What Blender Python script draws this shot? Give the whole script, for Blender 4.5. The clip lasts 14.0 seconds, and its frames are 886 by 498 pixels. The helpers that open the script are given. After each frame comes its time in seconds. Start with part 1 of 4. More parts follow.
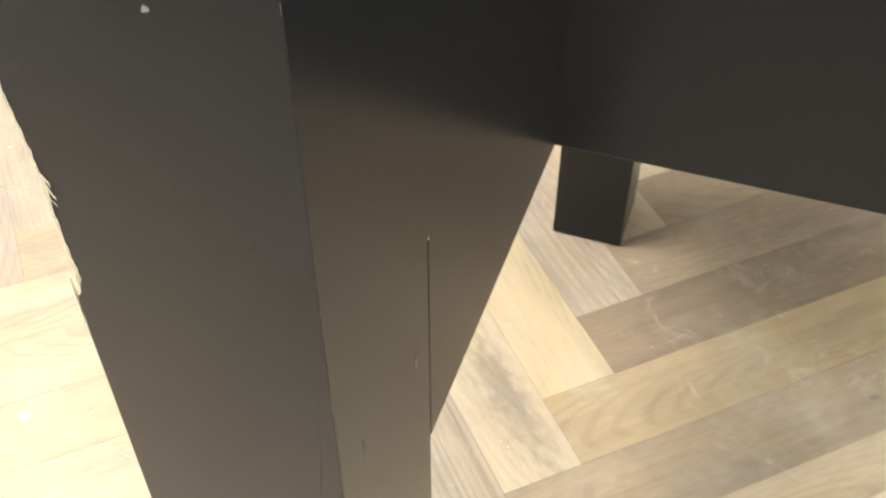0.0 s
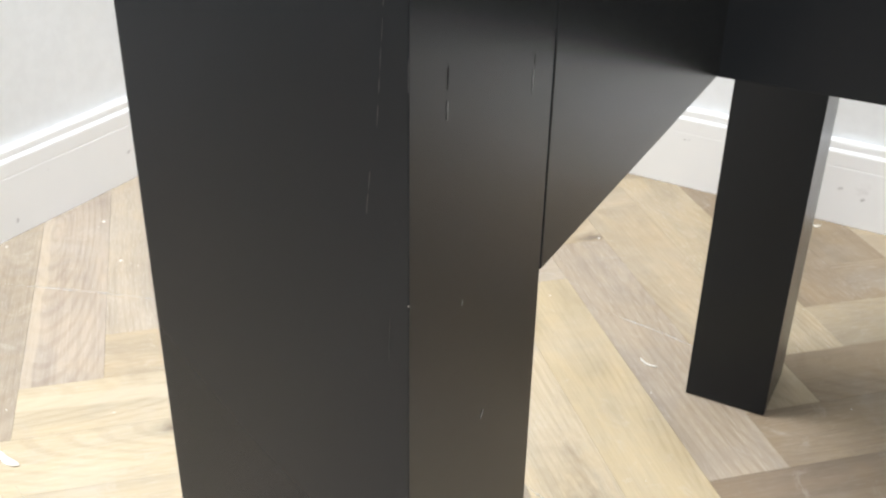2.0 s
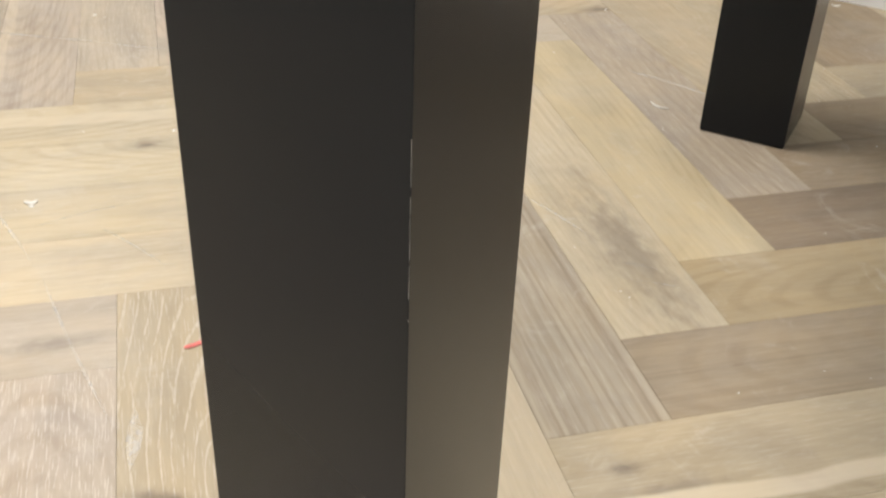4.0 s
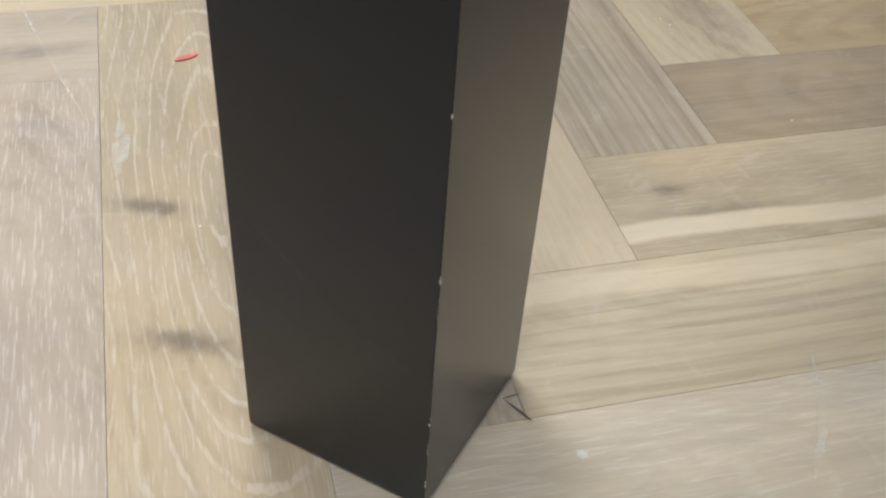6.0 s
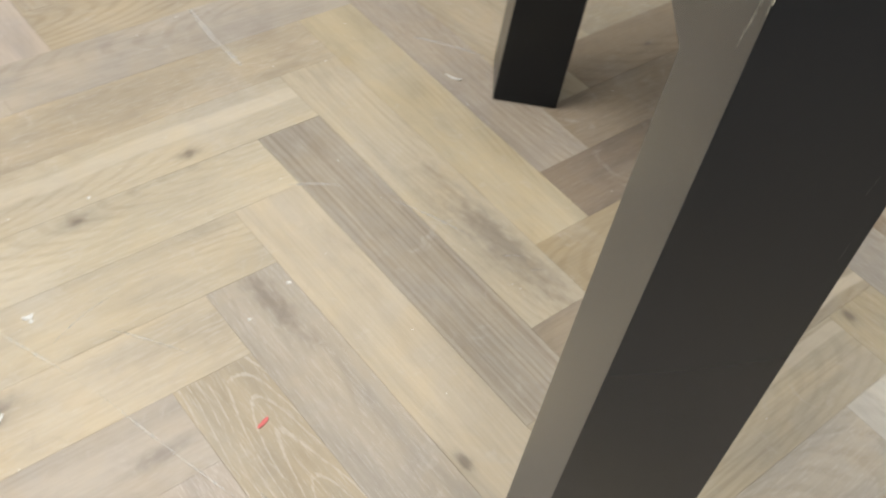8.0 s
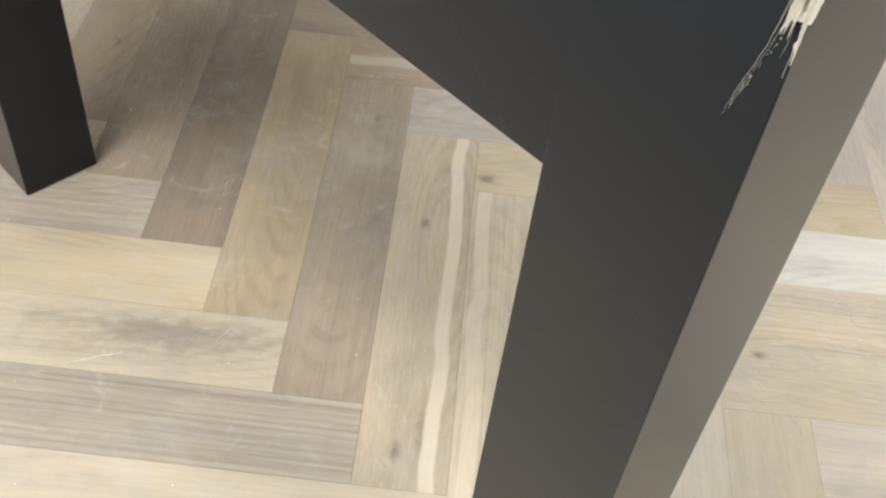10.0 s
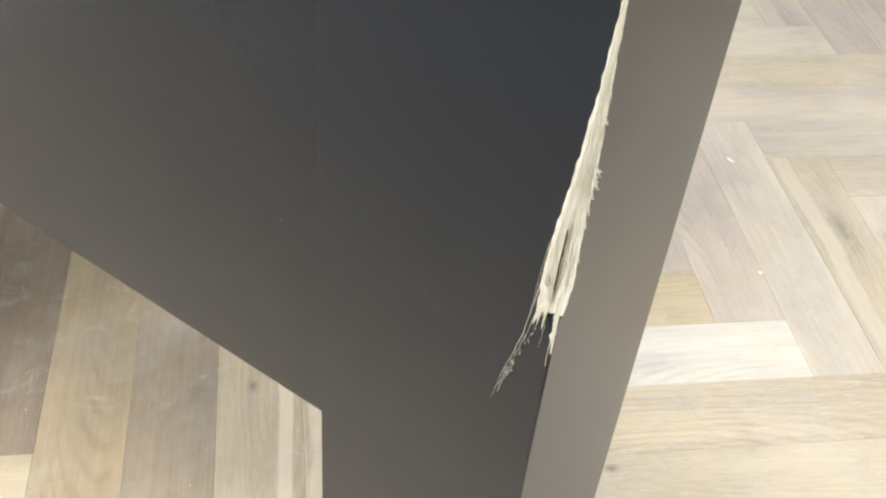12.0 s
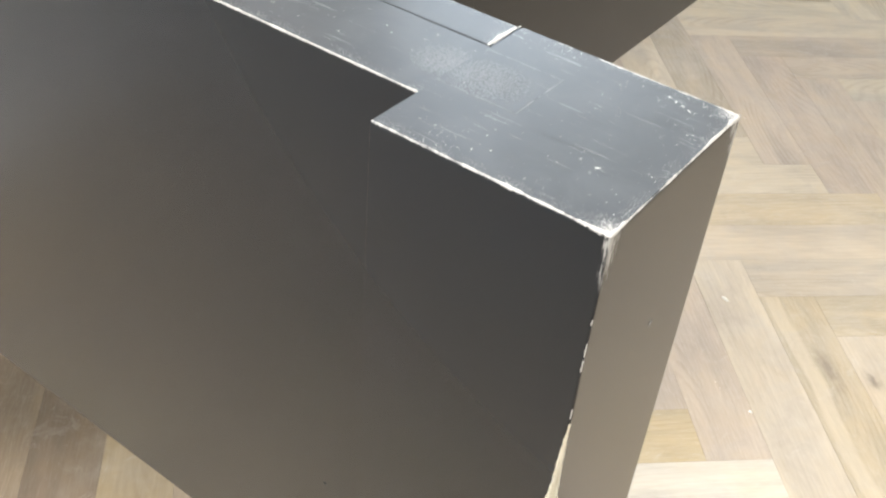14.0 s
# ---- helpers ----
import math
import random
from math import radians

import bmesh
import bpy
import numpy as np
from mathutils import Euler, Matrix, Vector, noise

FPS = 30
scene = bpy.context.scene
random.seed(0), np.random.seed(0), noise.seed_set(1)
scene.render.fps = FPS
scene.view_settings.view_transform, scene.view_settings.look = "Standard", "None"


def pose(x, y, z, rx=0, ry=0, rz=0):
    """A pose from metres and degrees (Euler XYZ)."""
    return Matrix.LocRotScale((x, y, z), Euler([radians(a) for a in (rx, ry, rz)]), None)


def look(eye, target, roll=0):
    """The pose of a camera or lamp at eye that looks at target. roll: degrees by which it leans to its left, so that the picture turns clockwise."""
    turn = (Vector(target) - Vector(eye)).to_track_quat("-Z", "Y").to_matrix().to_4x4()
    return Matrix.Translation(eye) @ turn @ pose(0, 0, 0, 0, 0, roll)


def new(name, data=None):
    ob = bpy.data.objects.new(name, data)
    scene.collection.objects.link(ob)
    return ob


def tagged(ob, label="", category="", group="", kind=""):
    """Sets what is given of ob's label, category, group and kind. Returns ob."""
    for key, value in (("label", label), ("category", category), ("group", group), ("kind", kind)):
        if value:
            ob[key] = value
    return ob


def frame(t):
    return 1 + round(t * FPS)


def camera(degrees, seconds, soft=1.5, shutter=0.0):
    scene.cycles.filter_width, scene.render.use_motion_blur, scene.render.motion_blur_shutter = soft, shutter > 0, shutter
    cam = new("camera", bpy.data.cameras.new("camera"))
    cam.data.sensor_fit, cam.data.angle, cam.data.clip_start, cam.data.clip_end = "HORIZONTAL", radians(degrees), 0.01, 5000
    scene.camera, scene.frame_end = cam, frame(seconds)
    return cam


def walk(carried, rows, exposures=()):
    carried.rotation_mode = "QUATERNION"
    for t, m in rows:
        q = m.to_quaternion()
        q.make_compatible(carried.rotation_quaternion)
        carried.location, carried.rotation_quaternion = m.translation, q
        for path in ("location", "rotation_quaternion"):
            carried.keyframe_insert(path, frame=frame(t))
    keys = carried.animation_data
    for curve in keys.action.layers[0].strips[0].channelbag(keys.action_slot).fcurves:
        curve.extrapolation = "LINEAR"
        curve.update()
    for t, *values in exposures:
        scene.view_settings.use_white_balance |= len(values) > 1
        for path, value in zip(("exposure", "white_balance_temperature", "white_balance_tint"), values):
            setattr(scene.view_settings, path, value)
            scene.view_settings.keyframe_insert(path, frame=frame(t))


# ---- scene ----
cam = camera(45.8, 14.0, 2.2, 0.25)
PATH = [
    (0, (0.184, -0.172, 0.934), (-0.281, 1.154, -0.489), -0.1),
    (0.5, (0.201, -0.155, 0.867), (-0.468, 1.164, -0.479), -1.5),
    (1, (0.202, -0.179, 0.802), (-0.514, 1.194, -0.464), -0.5),
    (1.5, (0.198, -0.192, 0.757), (-0.554, 1.275, -0.375), 0.7),
    (2, (0.198, -0.194, 0.706), (-0.613, 1.355, -0.265), 1.0),
    (2.5, (0.212, -0.21, 0.66), (-0.645, 1.398, -0.165), 0.6),
    (3, (0.218, -0.234, 0.584), (-0.657, 1.387, -0.195), 0.2),
    (3.5, (0.227, -0.243, 0.527), (-0.605, 1.335, -0.377), 1.4),
    (4, (0.216, -0.233, 0.47), (-0.547, 1.276, -0.598), 2.3),
    (4.2, (0.213, -0.230, 0.454), (-0.535, 1.258, -0.654), 2.5),
    (4.9, (0.206, -0.222, 0.394), (-0.482, 1.192, -0.846), 3.2),
    (5.6, (0.201, -0.221, 0.358), (-0.450, 1.139, -0.958), 3.8),
    (6.3, (0.181, -0.235, 0.394), (-0.464, 1.112, -0.937), 4.4),
    (6.5, (0.165, -0.244, 0.445), (-0.478, 1.094, -0.895), 4.6),
    (7, (0.114, -0.303, 0.628), (-0.489, 1.049, -0.717), 8.0),
    (7.5, (0.007, -0.341, 0.78), (-0.313, 1.036, -0.634), 10.9),
    (8, (-0.136, -0.341, 0.878), (0.005, 1.028, -0.573), 12.5),
    (8.5, (-0.204, -0.263, 0.924), (0.168, 1.087, -0.505), 8.9),
    (9, (-0.24, -0.174, 0.899), (0.439, 1.024, -0.551), 6.7),
    (9.2, (-0.255, -0.139, 0.882), (0.555, 0.925, -0.605), 6.3),
    (9.9, (-0.277, -0.112, 0.874), (0.705, 0.800, -0.605), 7.0),
    (10.6, (-0.246, -0.094, 0.862), (0.874, 0.728, -0.578), 7.0),
    (11.3, (-0.211, -0.083, 0.873), (0.992, 0.698, -0.521), 6.4),
    (11.5, (-0.204, -0.083, 0.884), (1.016, 0.698, -0.495), 6.0),
    (12, (-0.192, -0.078, 0.899), (1.062, 0.692, -0.456), 5.6),
    (12.5, (-0.19, -0.068, 0.926), (1.102, 0.7, -0.394), 5.6),
    (13, (-0.192, -0.065, 0.958), (1.134, 0.723, -0.315), 5.4),
    (13.5, (-0.206, -0.073, 1.005), (1.115, 0.751, -0.251), 5.5),
    (14, (-0.218, -0.088, 1.05), (1.08, 0.765, -0.211), 5.5),
]
EXPOSURE = [(0, 0.20, 6850, 11), (0.5, 0.16, 6350, 10), (1, -0.12, 6300, 10), (2, -0.02, 6200, 10), (3, -0.33, 6450, 11), (4, -0.42, 6650, 11), (6.3, -0.68, 6200, 10), (7.5, -0.65, 6300, 10),
            (9, -0.48, 6200, 10), (11.3, 0.06, 5950, 10), (12.5, 0.10, 6250, 10), (14, 0.12, 6500, 11)]
walk(cam, [(t, look(eye, target, roll)) for t, eye, target, roll in PATH], EXPOSURE)

# ---- light ----
TURN = -2.43          # degrees by which the room and its floor stand turned to the frame
ROOM = pose(0, 0, 0, 0, 0, TURN)
X0, X1, Y0, Y1, TOP = -0.970, 6.00, -6.20, 1.303, 2.40     # inner faces of the room
WIN = (1.50, 3.40, 1.05, 2.36)                            # window in the north wall: x from, x to, z from, z to

world = bpy.data.worlds.new("sky")
scene.world = world
world.use_nodes = True
wn = world.node_tree.nodes
sky = wn.new("ShaderNodeTexSky")
sky.sky_type, sky.sun_disc, sky.sun_elevation, sky.sun_rotation = "NISHITA", False, radians(38), radians(150)
world.node_tree.links.new(sky.outputs[0], wn["Background"].inputs[0])
wn["Background"].inputs[1].default_value = 0.1


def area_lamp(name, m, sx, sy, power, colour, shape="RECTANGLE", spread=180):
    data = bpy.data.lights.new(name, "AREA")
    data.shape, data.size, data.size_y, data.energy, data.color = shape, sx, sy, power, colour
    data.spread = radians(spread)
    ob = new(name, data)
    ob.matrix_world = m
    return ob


area_lamp("window_daylight", ROOM @ pose((WIN[0] + WIN[1]) / 2, Y1 + 0.05, (WIN[2] + WIN[3]) / 2, -90), WIN[1] - WIN[0], WIN[3] - WIN[2], 23, (0.78, 0.91, 1.0))
# round ceiling panels, unseen; added to give the room its light
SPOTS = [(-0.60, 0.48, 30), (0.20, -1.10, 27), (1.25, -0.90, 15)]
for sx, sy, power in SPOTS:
    area_lamp("added_panel_glow", ROOM @ pose(sx, sy, TOP - 0.016), 0.56, 0.56, power, (1.0, 0.975, 0.935), "DISK", 140)


# ---- materials ----
class Nodes:
    """A short way to write node trees."""

    def __init__(self, name):
        self.mat = bpy.data.materials.new(name)
        self.mat.use_nodes = True
        self.tree = self.mat.node_tree
        self.bsdf = self.tree.nodes["Principled BSDF"]

    def put(self, socket, value):
        if isinstance(value, bpy.types.NodeSocket):
            self.tree.links.new(value, socket)
        elif value is not None:
            socket.default_value = value

    def add(self, kind, **settings):
        n = self.tree.nodes.new(kind)
        for key, value in settings.items():
            setattr(n, key, value)
        return n

    def math(self, op, a, b=None, c=None, clamp=False):
        n = self.add("ShaderNodeMath", operation=op, use_clamp=clamp)
        for i, v in enumerate((a, b, c)):
            self.put(n.inputs[i], v)
        return n.outputs[0]

    def mix(self, f, a, b, blend="MIX"):
        n = self.add("ShaderNodeMix", data_type="RGBA", blend_type=blend)
        self.put(n.inputs["Factor"], f)
        self.put(n.inputs[6], a)
        self.put(n.inputs[7], b)
        return n.outputs[2]

    def noise(self, vector, scale, detail=4.0, rough=0.55, distortion=0.0):
        n = self.add("ShaderNodeTexNoise")
        self.put(n.inputs["Vector"], vector)
        n.inputs["Scale"].default_value, n.inputs["Detail"].default_value = scale, detail
        n.inputs["Roughness"].default_value, n.inputs["Distortion"].default_value = rough, distortion
        return n.outputs["Fac"]

    def ramp(self, value, lo, hi, a=0.0, b=1.0):
        n = self.add("ShaderNodeMapRange", interpolation_type="SMOOTHSTEP")
        self.put(n.inputs[0], value)
        for i, v in enumerate((lo, hi, a, b)):
            n.inputs[i + 1].default_value = v
        return n.outputs[0]

    def coords(self):
        return self.add("ShaderNodeTexCoord").outputs["Object"]

    def split(self, v):
        n = self.add("ShaderNodeSeparateXYZ")
        self.put(n.inputs[0], v)
        return n.outputs

    def join(self, x, y, z):
        n = self.add("ShaderNodeCombineXYZ")
        for i, v in enumerate((x, y, z)):
            self.put(n.inputs[i], v)
        return n.outputs[0]

    def bump(self, height, strength, distance):
        n = self.add("ShaderNodeBump")
        n.inputs["Strength"].default_value, n.inputs["Distance"].default_value = strength, distance
        self.put(n.inputs["Height"], height)
        self.put(self.bsdf.inputs["Normal"], n.outputs[0])

    def out(self, colour=None, rough=None, metal=None, spec=None):
        for key, v in (("Base Color", colour), ("Roughness", rough), ("Metallic", metal), ("Specular IOR Level", spec)):
            self.put(self.bsdf.inputs[key], v)
        return self.mat


def rgb(*c):
    return (*c, 1.0)


def oak(name, by_island):
    """Limed oak plank; local x runs along the grain. Tone from the object's colour, or for joined planks by island."""
    n = Nodes(name)
    info = n.add("ShaderNodeObjectInfo")
    isle = n.add("ShaderNodeNewGeometry").outputs["Random Per Island"]
    x, y, z = n.split(n.coords())
    seed = n.math("MULTIPLY", info.outputs["Random"], 61.0)
    if by_island:
        seed = n.math("ADD", seed, n.math("MULTIPLY", isle, 47.0))
        ramp = n.add("ShaderNodeValToRGB")
        n.put(ramp.inputs[0], isle)
        ramp.color_ramp.interpolation = "CONSTANT"
        tones = [TONES[k] for k in ("honey", "grey", "pale", "brown", "straw")]
        for i, c in enumerate(tones):
            e = ramp.color_ramp.elements[i] if i < 2 else ramp.color_ramp.elements.new(i / 5)
            e.position, e.color = i / 5, rgb(*c)
        tone = ramp.outputs[0]
    else:
        tone = info.outputs["Color"]
    # soft lengthways bands, warmer and cooler
    slow = n.noise(n.join(n.math("MULTIPLY", x, 3.4), n.math("MULTIPLY", y, 19.0), seed), 1.0, 2.0, 0.5, 0.5)
    cloud = n.noise(n.join(n.math("MULTIPLY", x, 11.0), n.math("MULTIPLY", y, 24.0), n.math("ADD", seed, 5.0)), 1.0, 5.0, 0.65, 0.6)
    # growth rings cut lengthways: faint wavering lines, on some stretches only
    field = n.noise(n.join(n.math("MULTIPLY", x, 2.4), n.math("MULTIPLY", y, 13.0), n.math("ADD", seed, 9.0)), 1.0, 2.5, 0.5)
    waver = n.noise(n.join(n.math("MULTIPLY", x, 20.0), n.math("MULTIPLY", y, 60.0), n.math("ADD", seed, 4.0)), 1.0, 3.0, 0.6)
    # nested arches about the place where the saw met the heart of the ring
    ax, ay, _ = n.split(n.add("ShaderNodeAttribute", attribute_type="OBJECT", attribute_name="arch").outputs["Vector"])
    along, across = n.math("MULTIPLY", n.math("SUBTRACT", x, ax), 0.22), n.math("SUBTRACT", y, ay)
    arch = n.math("SQRT", n.math("ADD", n.math("MULTIPLY", along, along), n.math("MULTIPLY", across, across)))
    phase = n.math("ADD", n.math("MULTIPLY", field, 14.0), n.math("ADD", n.math("MULTIPLY", arch, 760.0), n.math("MULTIPLY", waver, 2.4)))
    rings = n.ramp(n.math("SINE", phase), 0.1, -0.95)
    # fibres and open pores
    fibre = n.noise(n.join(n.math("MULTIPLY", x, 14.0), n.math("MULTIPLY", y, 300.0), seed), 1.0, 4.0, 0.6)
    pore = n.ramp(n.noise(n.join(n.math("MULTIPLY", x, 50.0), n.math("MULTIPLY", y, 620.0), seed), 1.0, 2.0, 0.6), 0.52, 0.70)
    lime, open_pore, lines = n.split(n.add("ShaderNodeAttribute", attribute_type="OBJECT", attribute_name="grain").outputs["Vector"])
    broken = n.ramp(n.noise(n.join(n.math("MULTIPLY", x, 70.0), n.math("MULTIPLY", y, 260.0), n.math("ADD", seed, 2.0)), 1.0, 3.0, 0.65), 0.34, 0.60)
    oval = n.noise(n.join(n.math("MULTIPLY", x, 5.5), n.math("MULTIPLY", y, 17.0), n.math("ADD", seed, 9.0)), 1.0, 0.5, 0.4)
    tremble = n.noise(n.join(n.math("MULTIPLY", x, 90.0), n.math("MULTIPLY", y, 200.0), n.math("ADD", seed, 7.0)), 1.0, 2.0, 0.5)
    curve = n.math("ADD", n.math("MULTIPLY", oval, 42.0), n.math("ADD", n.math("MULTIPLY", arch, 860.0), n.math("MULTIPLY", tremble, 1.4)))
    chalk = n.math("MULTIPLY", n.ramp(n.math("SINE", curve), 0.76, 0.99), broken)
    straight = n.ramp(n.noise(n.join(n.math("MULTIPLY", x, 1.6), n.math("MULTIPLY", y, 150.0), n.math("ADD", seed, 12.0)), 1.0, 3.0, 0.6), 0.48, 0.64)
    # knots and dark streaks, placed plank by plank
    dark = None
    for key in ("knot", "eye", "streak", "burl", "whorl"):
        at = n.add("ShaderNodeAttribute", attribute_type="OBJECT", attribute_name=key)
        kx, ky, kr = n.split(at.outputs["Vector"])
        dx = n.math("SUBTRACT", x, kx)
        dy = n.math("SUBTRACT", y, ky)
        wob = n.math("MULTIPLY", n.math("SUBTRACT", n.noise(n.join(n.math("MULTIPLY", x, 50.0), n.math("MULTIPLY", y, 85.0), seed), 1.0, 4.0, 0.6), 0.5), 1.5)
        long, wide = {"streak": (0.24, 1.0), "burl": (1.0, 0.36), "whorl": (1.0, 0.36)}.get(key, (0.55, 1.0))
        dx = n.math("ADD", dx, n.math("MULTIPLY", dy, -0.35 if wide < 1 else 0.0))
        d = n.math("SQRT", n.math("ADD", n.math("POWER", n.math("MULTIPLY", dx, long), 2.0), n.math("POWER", n.math("MULTIPLY", dy, wide), 2.0)))
        rel = n.math("ADD", n.math("DIVIDE", d, n.math("MAXIMUM", kr, 0.0001)), wob)
        hit = n.math("ADD", n.ramp(rel, 0.10, 0.80, 0.34 if key == "streak" else 0.62, 0.0), n.ramp(rel, 0.2, 1.5, 0.42, 0.0))
        dark = hit if dark is None else n.math("MAXIMUM", dark, hit)
    warm = n.mix(1.0, tone, rgb(1.05, 1.03, 0.985), "MULTIPLY")
    cool = n.mix(1.0, tone, rgb(0.90, 0.895, 0.885), "MULTIPLY")
    col = n.mix(n.ramp(slow, 0.36, 0.66), warm, cool)
    col = n.mix(n.ramp(cloud, 0.45, 0.75, 0.0, 0.6), col, n.mix(1.0, col, rgb(0.86, 0.85, 0.85), "MULTIPLY"))
    lined = n.ramp(n.noise(n.join(n.math("MULTIPLY", x, 2.2), n.math("MULTIPLY", y, 14.0), n.math("ADD", seed, 33.0)), 1.0, 2.0, 0.5), 0.46, 0.66)
    col = n.mix(n.math("MULTIPLY", rings, n.math("MAXIMUM", n.math("MULTIPLY", lined, 0.42), n.math("MULTIPLY", lines, 0.46))), col, n.mix(1.0, col, rgb(0.80, 0.76, 0.72), "MULTIPLY"))
    col = n.mix(n.ramp(fibre, 0.32, 0.70, 0.0, 1.0), n.mix(1.0, col, rgb(0.955, 0.95, 0.945), "MULTIPLY"), n.mix(1.0, col, rgb(1.035, 1.035, 1.035), "MULTIPLY"))
    col = n.mix(n.math("MULTIPLY", n.math("MULTIPLY", straight, lines), 0.6), col, n.mix(1.0, col, rgb(0.70, 0.66, 0.64), "MULTIPLY"))
    col = n.mix(n.math("MULTIPLY", n.math("MULTIPLY", pore, open_pore), 0.55), col, rgb(0.70, 0.66, 0.61))
    col = n.mix(n.math("MULTIPLY", n.math("MULTIPLY", chalk, lime), 0.42), col, rgb(0.72, 0.68, 0.61))
    col = n.mix(n.math("MULTIPLY", dark, 0.64), col, rgb(0.150, 0.124, 0.108))
    # a pale stripe of sapwood along some planks
    by, bw, bs = n.split(n.add("ShaderNodeAttribute", attribute_type="OBJECT", attribute_name="sapwood").outputs["Vector"])
    sway = n.math("MULTIPLY", n.math("SUBTRACT", n.noise(n.join(n.math("MULTIPLY", x, 7.0), 0.0, seed), 1.0, 2.0, 0.5), 0.5), 0.026)
    off = n.math("ABSOLUTE", n.math("SUBTRACT", n.math("ADD", y, sway), by))
    sap = n.math("MULTIPLY", n.ramp(n.math("DIVIDE", off, n.math("MAXIMUM", bw, 0.0001)), 1.25, 0.7), bs)
    col = n.mix(sap, col, n.mix(fibre, rgb(0.62, 0.535, 0.40), rgb(0.70, 0.62, 0.49)))
    # whitish dust, laid over the whole floor
    place = n.add("ShaderNodeNewGeometry").outputs["Position"]
    wide = n.noise(place, 5.0, 5.0, 0.65, 0.5)
    col = n.mix(n.ramp(wide, 0.48, 0.74, 0.0, 0.24), col, rgb(0.62, 0.58, 0.52))
    hue = n.noise(place, 11.0, 4.0, 0.65, 0.8)
    col = n.mix(n.ramp(hue, 0.40, 0.66, 0.0, 0.8), col, n.mix(1.0, col, rgb(1.04, 1.01, 0.95), "MULTIPLY"))
    col = n.mix(n.ramp(hue, 0.46, 0.28, 0.0, 0.8), col, n.mix(1.0, col, rgb(0.93, 0.918, 0.92), "MULTIPLY"))
    smut = n.noise(place, 19.0, 6.0, 0.74, 1.2)
    col = n.mix(n.ramp(smut, 0.55, 0.72, 0.0, 0.24), col, rgb(0.66, 0.62, 0.56))
    col = n.mix(n.ramp(smut, 0.42, 0.27, 0.0, 0.13), col, rgb(0.24, 0.20, 0.17))
    rough = n.ramp(fibre, 0.2, 0.8, 0.66, 0.56)
    n.bump(n.math("SUBTRACT", fibre, n.math("MULTIPLY", pore, 0.5)), 0.12, 0.0004)
    return n.out(col, rough, 0.0, 0.14)


TONES = {
    "honey": (0.470, 0.398, 0.296),
    "straw": (0.540, 0.470, 0.355),
    "pale": (0.569, 0.510, 0.420),
    "white": (0.648, 0.605, 0.536),
    "grey": (0.400, 0.350, 0.286),
    "smoke": (0.450, 0.400, 0.335),
    "brown": (0.322, 0.260, 0.190),
    "gold": (0.530, 0.450, 0.312),
    # the next four are darkened, chiefly for the shade under the frame
    "shaded_amber": (0.405, 0.327, 0.216),
    "shaded_umber": (0.262, 0.210, 0.159),
    "shaded_ash": (0.335, 0.274, 0.208),
    "sand": (0.455, 0.388, 0.286),
    "rose": (0.495, 0.432, 0.369),
}
OAK = oak("limed_oak", False)
OAK_FAR = oak("limed_oak_joined", True)


W, D, H = 0.087, 0.0872, 0.873       # leg across x, across y, height
AX0, AX1, AX2 = 0.024, 0.0665, 0.0868   # apron outside, apron inside, lining board inside


